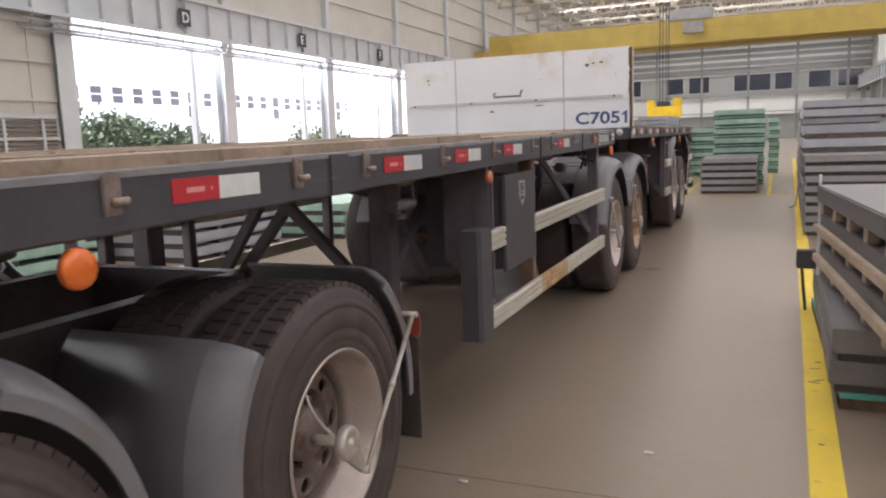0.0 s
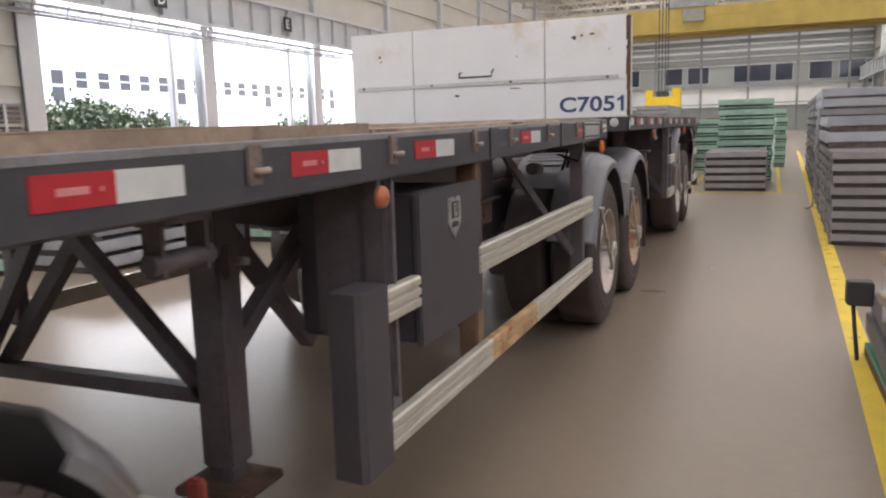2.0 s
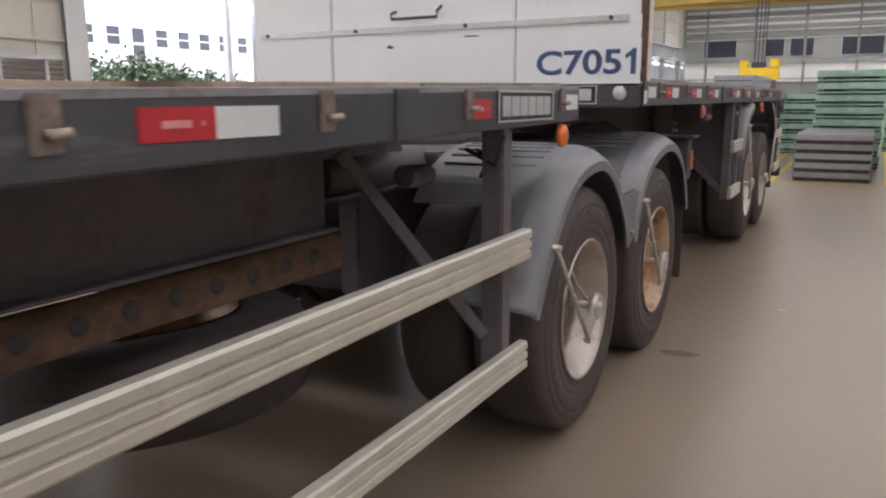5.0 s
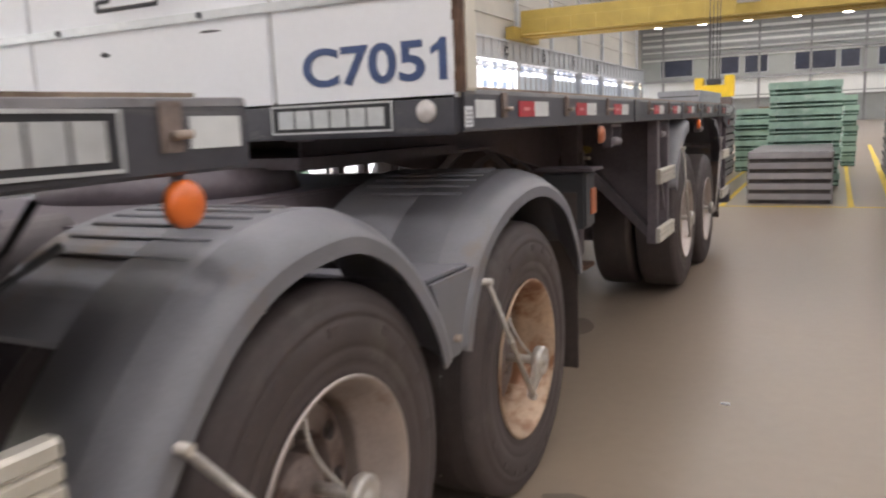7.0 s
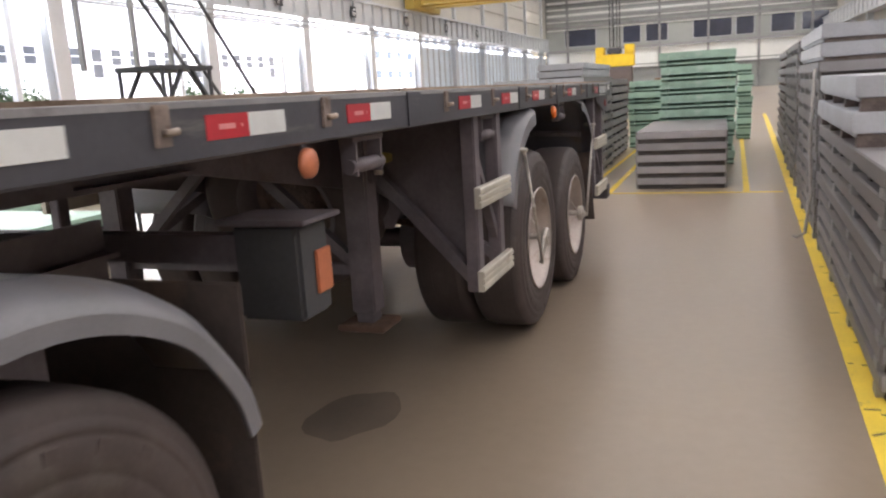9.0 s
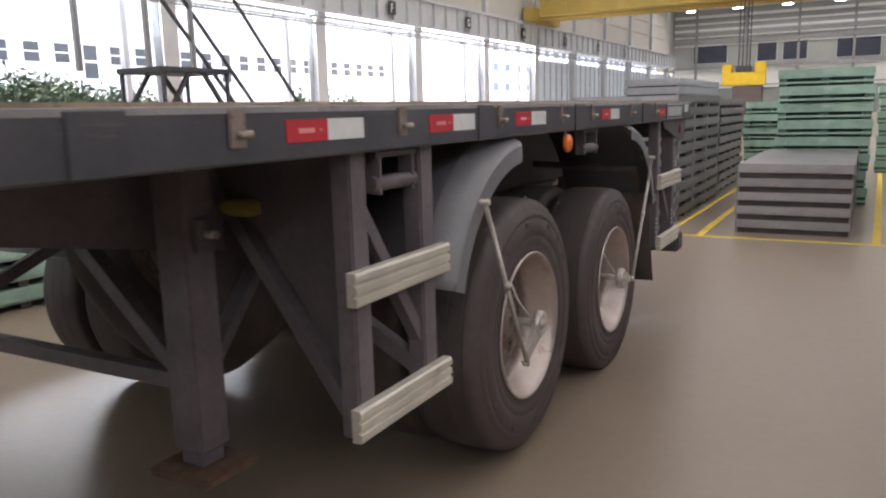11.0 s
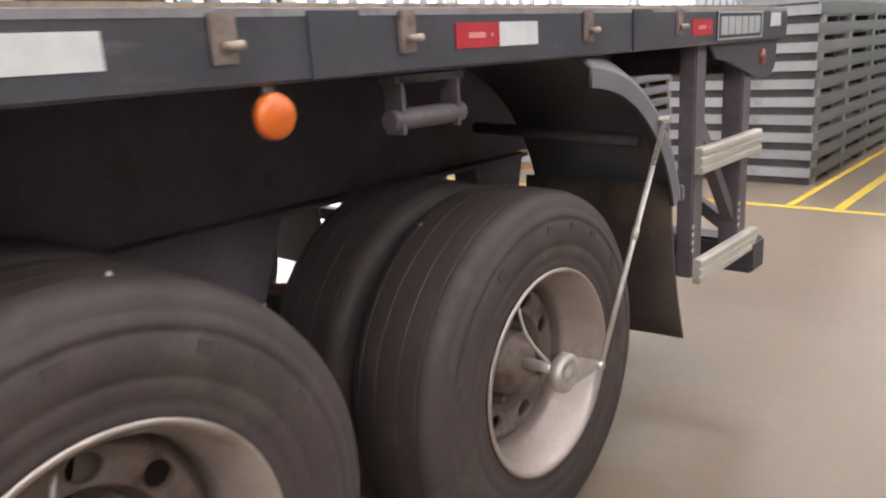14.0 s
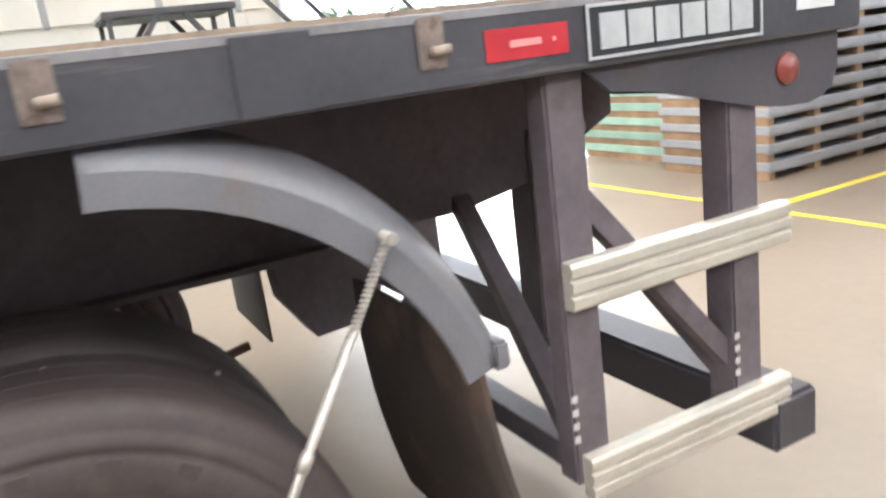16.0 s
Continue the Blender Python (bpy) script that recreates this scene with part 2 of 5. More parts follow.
BLUEGLASS = material("pale_blue_glass", (0.16, 0.20, 0.27), 0.2, 0, 0.2, 1, 0.0)
ASPHALT = material("yard_concrete", (0.32, 0.31, 0.29), 0.85, 0, 0.15, 0.4, 0.1, 10)
LEAF = material("leaf_green", (0.045, 0.078, 0.04), 0.6, 0, 0.4, 3, 0.0)
BARK = material("bark", (0.12, 0.09, 0.07), 0.9, 0, 0.3, 8, 0.3)
LIGHTMAT = material("high_bay_lens", (1.0, 0.96, 0.88), 0.4, 0, 0.02, 1, 0.0, emit=5.0)
SIGN = material("dark_sign_face", (0.045, 0.045, 0.05), 0.6, 0, 0.1, 3, 0.0)
PAPER = material("white_label_paper", (0.75, 0.76, 0.78), 0.6, 0, 0.08, 10, 0.02)
INK = material("grey_print", (0.40, 0.41, 0.43), 0.7, 0, 0.1, 10, 0)
STAINM = material("oil_stain", (0.15, 0.118, 0.092), 0.4, 0, 0.2, 5, 0.02)
BADGE = material("chrome_badge", (0.66, 0.64, 0.62), 0.3, 0.7, 0.1, 30, 0.03)
HOSE = material("black_rubber_hose", (0.03, 0.03, 0.03), 0.6, 0, 0.2, 20, 0.1)
TANK = material("dusty_air_tank", (0.15, 0.13, 0.13), 0.5, 0.2, 0.2, 6, 0.1)


# ---- builders ----
def bm_box(bm, x0, x1, y0, y1, z0, z1, bev=0.0):
    t = bmesh.new()
    bmesh.ops.create_cube(t, size=1)
    bmesh.ops.scale(t, vec=(x1 - x0, y1 - y0, z1 - z0), verts=t.verts)
    bmesh.ops.translate(t, vec=((x0 + x1) / 2, (y0 + y1) / 2, (z0 + z1) / 2), verts=t.verts)
    if bev:
        bmesh.ops.bevel(t, geom=t.edges[:], offset=bev, segments=2, affect='EDGES')
    me = bpy.data.meshes.new("t")
    t.to_mesh(me)
    t.free()
    bm.from_mesh(me)
    bpy.data.meshes.remove(me)
    return bm


def box(x0, x1, y0, y1, z0, z1, bev=0.0):
    return bm_box(bmesh.new(), x0, x1, y0, y1, z0, z1, bev)


def tube(bm, pts, r, seg=10, cap=True):
    """A round bar along a line of points."""
    pts = [Vector(p) for p in pts]
    rings = []
    for i, p in enumerate(pts):
        d = (pts[min(i + 1, len(pts) - 1)] - pts[max(i - 1, 0)]).normalized()
        u = d.orthogonal().normalized()
        if rings:
            u = (uprev - d * uprev.dot(d)).normalized()
        uprev = u
        v = d.cross(u)
        rings.append([bm.verts.new(p + r * (math.cos(2 * math.pi * k / seg) * u + math.sin(2 * math.pi * k / seg) * v)) for k in range(seg)])
    for a, b in zip(rings, rings[1:]):
        for k in range(seg):
            f = bm.faces.new((a[k], a[(k + 1) % seg], b[(k + 1) % seg], b[k]))
            f.smooth = True
    if cap:
        bm.faces.new(rings[0][::-1])
        bm.faces.new(rings[-1])
    return bm


def bar(bm, a, b, w, h=None):
    """A square-section bar from a to b."""
    h = h or w
    a, b = Vector(a), Vector(b)
    d = (b - a).normalized()
    up = Vector((0, 0, 1)) if abs(d.z) < 0.95 else Vector((0, 1, 0))
    u = d.cross(up).normalized()
    v = u.cross(d)
    q = []
    for p in (a, b):
        q.append([bm.verts.new(p + u * sx * w / 2 + v * sy * h / 2) for sx, sy in ((-1, -1), (1, -1), (1, 1), (-1, 1))])
    for k in range(4):
        bm.faces.new((q[0][k], q[0][(k + 1) % 4], q[1][(k + 1) % 4], q[1][k]))
    bm.faces.new(q[0][::-1])
    bm.faces.new(q[1])
    return bm


def lathe(profile, seg=48, sharp=False):
    """Turns a list of (x along axle, radius) about the x axis."""
    bm = bmesh.new()
    rings = [[bm.verts.new((x, r * math.cos(2 * math.pi * k / seg), r * math.sin(2 * math.pi * k / seg))) for k in range(seg)] for x, r in profile]
    for a, b in zip(rings, rings[1:]):
        for k in range(seg):
            f = bm.faces.new((a[k], a[(k + 1) % seg], b[(k + 1) % seg], b[k]))
            f.smooth = not sharp
    bmesh.ops.recalc_face_normals(bm, faces=bm.faces[:])
    return bm


def loft(bm, loops, smooth=False, closed=True):
    """Skins a row of equal-length loops."""
    vs = [[bm.verts.new(p) for p in lp] for lp in loops]
    n = len(loops[0])
    for a, b in zip(vs, vs[1:]):
        for k in range(n if closed else n - 1):
            f = bm.faces.new((a[k], a[(k + 1) % n], b[(k + 1) % n], b[k]))
            f.smooth = smooth
    if closed:
        bm.faces.new(vs[0][::-1])
        bm.faces.new(vs[-1])
    return bm


def to_mesh(name, bm, mat):
    bmesh.ops.recalc_face_normals(bm, faces=bm.faces[:])
    me = bpy.data.meshes.new(name)
    bm.to_mesh(me)
    bm.free()
    for m in (mat if isinstance(mat, (list, tuple)) else [mat]):
        me.materials.append(m)
    return me


def part(name, bm, mat, parent, label=""):
    ob = new(name, bm if isinstance(bm, bpy.types.Mesh) else to_mesh(name, bm, mat))
    ob.parent = parent
    return tagged(ob, label)


def thing(name, label, category, group="", at=(0, 0, 0)):
    ob = new(name)
    ob.empty_display_size = 0.2
    ob.location = at
    return tagged(ob, label, category, group)


def solid(name, bm, mat, label, category, group="", kind=""):
    return tagged(new(name, to_mesh(name, bm, mat)), label, category, group, kind)


def text_mesh(words, size, mat):
    cu = bpy.data.curves.new("lettering", 'FONT')
    cu.body, cu.size, cu.extrude, cu.align_x = words, size, 0.0015, 'LEFT'
    cu.offset = size * 0.02
    tmp = new("lettering", cu)
    me = bpy.data.meshes.new_from_object(tmp.evaluated_get(bpy.context.evaluated_depsgraph_get()))
    bpy.data.objects.remove(tmp)
    me.materials.clear()
    me.materials.append(mat)
    return me


# ---- setting: floor, ground, walls, roof ----
X_L, X_R, Y_N, Y_S = -22.5, 14.4, 112.0, -80.0

solid("ground", box(-900, 900, -900, 900, -0.5, -0.06), ASPHALT, "grey concrete yard outside the hall", "ground", kind="structure")
solid("floor", box(X_L, X_R, Y_S, Y_N, -0.055, 0.0), floor_material(), "smooth beige-grey concrete factory floor", "floor", kind="structure")


def floor_strip(x0, y0, x1, y1, w, label="worn yellow painted floor line"):
    d = Vector((x1 - x0, y1 - y0, 0))
    nrm = Vector((-d.y, d.x, 0)).normalized() * w / 2
    bm = bmesh.new()
    a, b = Vector((x0, y0, 0.004)), Vector((x1, y1, 0.004))
    vs = [bm.verts.new(p) for p in (a - nrm, b - nrm, b + nrm, a + nrm)]
    f = bm.faces.new(vs)
    r = bmesh.ops.extrude_face_region(bm, geom=[f])
    bmesh.ops.translate(bm, vec=(0, 0, -0.003), verts=[v for v in r["geom"] if isinstance(v, bmesh.types.BMVert)])
    solid("floor_line", bm, YELLOWLINE, label, "floor line", kind="structure")


floor_strip(1.44 + 0.065 - 0.031 * 30, -30, 1.44 + 0.065 + 0.031 * 34, 34, 0.13)
g = random.Random(5)
for k in range(46):
    y = -5.2 + 17 * g.random() ** 1.3
    x = 1.505 + 0.031 * y + g.uniform(-0.045, 0.045)
    w, d = g.uniform(0.008, 0.035), g.uniform(0.003, 0.009)
    sc_ = new("floor_scuff", to_mesh("floor_scuff", box(-w, w, -d, d, 0, 0.0015), SCUFF))
    sc_.matrix_world = pose(x, y, 0.0042, 0, 0, g.uniform(-35, 35))
    tagged(sc_, "dark scuff mark on the yellow line", "scuff mark", kind="structure")
floor_strip(-9, 12.27, 1.76, 12.25, 0.07)
floor_strip(-0.43, 12.32, -0.33, 34, 0.08)
floor_strip(-0.80, 12.32, -0.74, 20, 0.06)
floor_strip(1.33, 12.32, 1.66, 34, 0.08)
floor_strip(-2.68, 12.32, -2.68, 20, 0.08)


def wall(name, bm, mat, label):
    return solid(name, bm, mat, label, "wall", kind="structure")


def ribbed(bm, axis, at, a0, a1, z0, z1, step, depth, out):
    """Horizontal rails standing proud of a wall."""
    z = z0 + step
    while z < z1:
        if axis == "x":
            bm_box(bm, min(at, at + out * depth), max(at, at + out * depth), a0, a1, z, z + 0.10)
        else:
            bm_box(bm, a0, a1, min(at, at + out * depth), max(at, at + out * depth), z, z + 0.10)
        z += step
    return bm


# left long wall: clad part, open bays, shuttered far bays, girder and upper cladding
OPEN0, OPEN1 = 15.5, 15.5 + 6 * BAY
CLAD0 = 15.5 - 1.5 * BAY
bm = box(X_L - 0.3, X_L, CLAD0, OPEN0 - 0.4, 0, 6.3)
ribbed(bm, "x", X_L, CLAD0, OPEN0 - 0.4, 0.6, 6.2, 1.35, 0.12, 1)
for y in np.arange(CLAD0 + 1, OPEN0 - 1, 2.3):
    bm_box(bm, X_L, X_L + 0.05, y, y + 0.06, 2.75, 6.3)
wall("wall_west_clad", bm, CLAD, "beige ribbed cladding wall panels")
bm = box(X_L - 0.3, X_L, Y_S, Y_N, 8.0, ROOF)
ribbed(bm, "x", X_L, Y_S, Y_N, 8.2, ROOF, 1.5, 0.14, 1)
wall("wall_west_upper", bm, CLAD, "beige upper wall cladding with rails")
louvre = thing("louvre_window", "low louvred window band with pale frame in cladding", "window", at=(X_L, 4, 2.0))
louvre["kind"] = "structure"
fr = bmesh.new()
for y in np.arange(CLAD0 + 0.3, 15, 1.55):
    bm_box(fr, X_L + 0.02, X_L + 0.14, y, y + 0.1, 1.5, 2.75)
bm_box(fr, X_L + 0.02, X_L + 0.14, CLAD0 + 0.2, 14.9, 2.7, 2.85)
pf = part("window_frame", fr, GIRDER, None)
pf.parent, pf.matrix_parent_inverse = louvre, Matrix.Translation(-louvre.location)
sl = bmesh.new()
for z in np.arange(1.55, 2.65, 0.16):
    bm_box(sl, X_L + 0.01, X_L + 0.07, CLAD0 + 0.2, 14.9, z, z + 0.10)
ps = part("louvres", sl, RUSTY_CLIP, None, "rust-brown louvre blades")
ps.parent, ps.matrix_parent_inverse = louvre, Matrix.Translation(-louvre.location)

bm = box(X_L - 0.35, X_L + 0.25, Y_S, Y_N, 6.45, 7.85)
bm_box(bm, X_L - 0.45, X_L + 0.45, Y_S, Y_N, 6.3, 6.45)
bm_box(bm, X_L - 0.45, X_L + 0.45, Y_S, Y_N, 7.85, 8.0)
girder = solid("crane_girder", bm, GIRDER, "pale grey steel crane runway girder", "girder", kind="structure")
stm = to_mesh("stiffener", box(X_L + 0.25, X_L + 0.42, 0, 0.03, 6.45, 7.85), GIRDER)
for y in np.arange(OPEN0 - 20, Y_N, BAY / 6):
    part("stiffener", stm, None, girder).location.y = y
bm = bmesh.new()
for z, o in ((6.05, 0.5), (5.85, 0.35), (5.7, 0.55)):
    tube(bm, [(X_L + o, OPEN0 - 2, z), (X_L + o, Y_N, z)], 0.05, 6)
y = OPEN0 - 1.5
while y < Y_N - 2:
    bar(bm, (X_L + 0.34, y, 5.66), (X_L + 0.56, y, 6.3), 0.045)
    bar(bm, (X_L + 0.55, y, 5.66), (X_L + 0.52, y + 0.75, 6.08), 0.03)
    bar(bm, (X_L + 0.52, y + 0.75, 6.08), (X_L + 0.55, y + 1.5, 5.66), 0.03)
    y += 1.5
solid("conduit", bm, PIPE, "grey conduits and pipes slung under the girder", "pipe", kind="structure")
for i in range(8):
    y = 21.75 + 9.27 * i
    s = thing("bay_sign", "small dark square bay sign with white letter on girder", "sign", "bay signs", at=(X_L + 0.43, y, 7.1))
    part("sign_board", box(0, 0.03, -0.36, 0.36, -0.36, 0.36, 0.01), SIGN, s)
    t = part("letter", text_mesh("DEFGHIJK"[i], 0.62, PAPER), None, s, "white letter")
    t.matrix_basis = Matrix.Translation((0.034, -0.2, -0.21)) @ Matrix(((0, 0, 1), (1, 0, 0), (0, 1, 0))).to_4x4()

col = bmesh.new()
bm_box(col, -0.28, -0.22, -0.38, 0.38, 0, 6.3)
bm_box(col, 0.22, 0.28, -0.38, 0.38, 0, 6.3)
bm_box(col, -0.22, 0.22, -0.03, 0.03, 0, 6.3)
bm_box(col, -0.4, 0.4, -0.5, 0.5, 0, 0.03)
bm_box(col, -0.3, 0.3, -0.45, 0.45, 6.1, 6.3)
colm = to_mesh("column", col, GIRDER)
low = box(-0.12, 0.12, -0.12, 0.12, 0, 6.1)
lowm = to_mesh("column", low, GIRDER)
for y in BAYS:
    if y > Y_N - 1 or y < Y_S:
        continue
    c = tagged(new("column", colm), "pale grey steel column between open bays", "column", "hall columns", "structure")
    c.location = (X_L + 0.0, y - 0.1, 0)
    if OPEN0 + 2 < y < Y_N:
        c = tagged(new("column", lowm), "slim pale grey steel post beside column", "column", "slim posts", "structure")
        c.location = (X_L - 0.9, y - 1.3, 0)
for y in BAYS:
    if Y_S < y < Y_N:
        solid("wall_post", box(X_L, X_L + 0.3, y - 0.2, y + 0.2, 8.0, ROOF), GIRDER, "pale wall post above the girder", "post", "wall posts", "structure")

# shutters in the far open bays
for k in range(5, 11):
    ya, yb = OPEN0 + BAY * k + 0.35, min(Y_N, OPEN0 + BAY * (k + 1) - 0.55)
    if yb - ya < 1:
        continue
    sh_ = solid("bay_shutter", ribbed(box(X_L - 0.2, X_L - 0.12, ya, yb, 0, 5.35), "x", X_L - 0.12, ya, yb, 0.2, 5.3, 1.0, 0.05, 1), BLUECLAD, "pale blue-grey ribbed shutter closing a bay", "shutter", "bay shutters", "structure")
    for q in range(6):
        yy = ya + (yb - ya) * (q + 0.5) / 6
        part("frame_post", box(X_L - 0.12, X_L - 0.03, yy - 0.06, yy + 0.06, 0, 5.4), GIRDER, sh_)

# far wall
bm = box(X_L, X_R, Y_N, Y_N + 0.3, 0, ROOF)
ribbed(bm, "y", Y_N, X_L, X_R, 9.6, ROOF, 1.1, 0.15, -1)
wall("wall_north", bm, FARCLAD, "pale ribbed end wall with horizontal rails")
solid("wall_north_band", box(X_L + 0.3, X_R, Y_N - 0.16, Y_N - 0.01, 3.9, 6.0), FARWHITE, "white band low on the end wall", "wall", kind="structure")
for z, t in ((3.45, 0.3), (9.0, 0.18), (10.05, 0.22), (10.9, 0.32), (11.75, 0.24), (12.6, 0.35), (13.7, 0.3)):
    solid("wall_north_band", box(X_L + 0.3, X_R - 0.1, Y_N - 0.32, Y_N - 0.17, z, z + t), FARWHITE, "pale horizontal rail on the end wall", "wall rail", kind="structure")
bm = bmesh.new()
for z, t in ((3.3, 0.12), (6.05, 0.28), (9.3, 0.28), (9.95, 0.1), (10.4, 0.28), (11.5, 0.14), (12.3, 0.2), (13.3, 0.12)):
    bm_box(bm, X_L + 0.3, X_R, Y_N - 0.75, Y_N - 0.55, z, z + t)
for x in np.arange(X_L + 3, X_R, 6.2):
    bm_box(bm, x, x + 0.3, Y_N - 0.5, Y_N - 0.2, 0, ROOF)
solid("gantry_rail", bm, PIPE, "grey service walkway rails along the end wall", "rail", kind="structure")
for x0, x1 in ((-19.7, -15.5), (-11.75, -9.5), (-8.7, -5.95), (-2.6, 2.1), (2.7, 4.8), (6.9, 9.6), (10.5, 13.5)):
    w = thing("window", "dark glazed window high in the pale end wall", "window", "end wall windows", at=(x0, Y_N - 0.1, 6.7))
    w["kind"] = "structure"
    part("pane", box(0, x1 - x0, -0.06, 0.02, 0.1, 2.3), GLASSDARK, w)
    fr = bmesh.new()
    bm_box(fr, -0.12, x1 - x0 + 0.12, -0.1, 0.03, 0, 0.1)
    bm_box(fr, -0.12, x1 - x0 + 0.12, -0.1, 0.03, 2.3, 2.42)
    bm_box(fr, -0.12, 0, -0.1, 0.03, 0.1, 2.3)
    bm_box(fr, x1 - x0, x1 - x0 + 0.12, -0.1, 0.03, 0.1, 2.3)
    part("window_frame", fr, GIRDER, w)
wall("wall_east", ribbed(box(X_R, X_R + 0.3, Y_S, Y_N, 0, ROOF), "x", X_R, Y_S, Y_N, 1, ROOF, 1.5, 0.12, -1), CLAD, "beige cladding wall")
GX = 13.2
bm = box(GX - 0.3, GX + 0.3, Y_S, Y_N, 6.45, 7.85)
bm_box(bm, GX - 0.45, GX + 0.45, Y_S, Y_N, 6.3, 6.45)
bm_box(bm, GX - 0.45, GX + 0.45, Y_S, Y_N, 7.85, 8.0)
girder_e = solid("crane_girder", bm, GIRDER, "pale grey steel crane runway girder before cladding", "girder", kind="structure")
ste = to_mesh("stiffener", box(GX - 0.42, GX - 0.3, 0, 0.03, 6.45, 7.85), GIRDER)
for y in np.arange(OPEN0 + 20, Y_N, BAY / 4):
    part("stiffener", ste, None, girder_e).location.y = y
solid("crane_rail", box(GX - 0.06, GX + 0.06, Y_S, Y_N, 8.0, 8.12, 0.01), CRANE, "yellow crane rail on the girder", "rail", kind="structure")
ecol = bmesh.new()
for xa, xb, ya, yb in ((-0.28, -0.22, -0.38, 0.38), (0.22, 0.28, -0.38, 0.38), (-0.22, 0.22, -0.03, 0.03)):
    bm_box(ecol, xa, xb, ya, yb, 0, 6.3)
ecolm = to_mesh("column", ecol, GIRDER)
for y in BAYS:
    if Y_S < y < Y_N - 1:
        c = tagged(new("column", ecolm), "pale grey steel column under crane girder", "column", "hall columns", "structure")
        c.location = (GX, y - 0.1, 0)
gl = thing("high_glazing", "long band of bright daylight glazing above girder", "window", at=(X_R, 15, 9.1))
gl["kind"] = "structure"
for z in (0.0, 1.65, 3.3):
    part("transom", box(-0.1, -0.02, -90, 90, z, z + 0.1), GIRDER, gl)
mul = to_mesh("mullion", box(-0.12, -0.03, -0.05, 0.05, 0, 3.4), GIRDER)
for k in range(78):
    part("mullion", mul, None, gl).location = (0, -89.5 + BAY / 4 * k, 0)
wall("wall_south", ribbed(box(X_L, X_R, Y_S - 0.3, Y_S, 0, ROOF), "y", Y_S, X_L, X_R, 1, ROOF, 1.5, 0.12, 1), CLAD, "beige cladding wall")

# roof sheets with skylight strips left open
bm = bmesh.new()
bm_box(bm, X_L - 0.3, X_R + 0.3, Y_S - 0.3, Y_N + 0.3, ROOF, ROOF + 0.15)
tagged(new("ceiling", to_mesh("ceiling", bm, ROOFM)), "high beige roof sheeting over skylight strips", "ceiling", kind="structure")
bm = bmesh.new()
zb, zt = ROOF - 2.2, ROOF - 0.12
bar(bm, (X_L, 0, zb), (X_R, 0, zb), 0.16)
bar(bm, (X_L, 0, zt), (X_R, 0, zt), 0.16)
for x in np.arange(X_L, X_R - 1, 2.2):
    bar(bm, (x, 0, zb), (x + 1.1, 0, zt), 0.09)
    bar(bm, (x + 1.1, 0, zt), (x + 2.2, 0, zb), 0.09)
trm = to_mesh("roof_truss", bm, TRUSS)
for y in np.arange(BAYS[0], Y_N, BAY / 2):
    t = tagged(new("roof_truss", trm), "cream lattice steel roof truss", "truss", "roof trusses", "structure")
    t.location.y = y
bm = bmesh.new()
for x in np.arange(X_L + 2, X_R, 3.0):
    bar(bm, (x, Y_S, ROOF - 0.25), (x, Y_N, ROOF - 0.25), 0.1)
    bar(bm, (x, Y_S, zb + 0.1), (x, Y_N, zb + 0.1), 0.06)
solid("purlin", bm, TRUSS, "cream steel roof purlins", "purlin", kind="structure")

# travelling crane
crane = thing("overhead_crane", "yellow double-girder overhead travelling crane", "crane", at=(4, 62, 8.3))
part("bridge_girder", box(-25.4, 9.0, -1.6, -0.9, 0, 2.0, 0.04), CRANE, crane)
part("bridge_girder", box(-25.4, 9.0, 0.9, 1.6, 0, 2.0, 0.04), CRANE, crane)
# lower flange in a darker yellow than the girders
part("bottom_flange", box(-25.4, 9.0, -1.75, -0.75, -0.12, 0.0), CRANEDARK, crane, "darker lower flange")
part("end_carriage", box(-26.2, -25.4, -3.0, 3.0, -0.3, 0.7, 0.04), CRANE, crane)
part("end_carriage", box(8.9, 9.7, -3.0, 3.0, -0.3, 0.7, 0.04), CRANE, crane)
bm = bmesh.new()
bm_box(bm, -25, 8.6, -2.5, -1.65, 0.05, 0.12)
for x in np.arange(-25, 8.6, 2.0):
    bar(bm, (x, -2.45, 0.1), (x, -2.45, 1.2), 0.06)
bar(bm, (-25, -2.45, 1.2), (8.5, -2.45, 1.2), 0.06)
part("walkway", bm, CRANE, crane)
part("drive_box", box(-8.9, -7.3, -1.95, -1.62, 0.9, 1.8, 0.05), PIPE, crane, "grey drive housing")
part("trolley", box(-10, -6.6, -1.7, 1.7, 2.0, 2.9, 0.06), PIPE, crane, "grey hoist trolley")
sp = thing("crane_spreader", "yellow lifting spreader hanging from crane", "crane hook", at=(-5.7, 55, 2.85))
part("spreader_beam", box(-1.25, 1.25, -0.4, 0.4, -0.3, 0.5, 0.04), HOOK, sp)
part("spreader_arm", box(-1.25, -0.7, -0.45, 0.45, 0.5, 1.0, 0.04), HOOK, sp)
part("spreader_arm", box(0.65, 1.25, -0.45, 0.45, 0.5, 1.1, 0.04), HOOK, sp)
part("hook_block", box(-0.5, 0.4, -0.3, 0.3, 0.52, 0.9, 0.06), DARKSTEEL, sp, "dark hook block")
bm = bmesh.new()
for dx in (-0.35, -0.12, 0.12, 0.3):
    tube(bm, [(dx, 0, 0.8), (dx, 0, 7.9)], 0.035, 6)
part("hoist_rope", bm, DARKSTEEL, sp)
part("load", box(-0.6, 1.1, -0.5, 0.5, -1.6, -0.32, 0.05), RUSTY_CLIP, sp, "brown load under the spreader")
part("load_support", box(-0.5, 1.0, -0.4, 0.4, -2.85, -1.6), RUSTY_CLIP, sp)

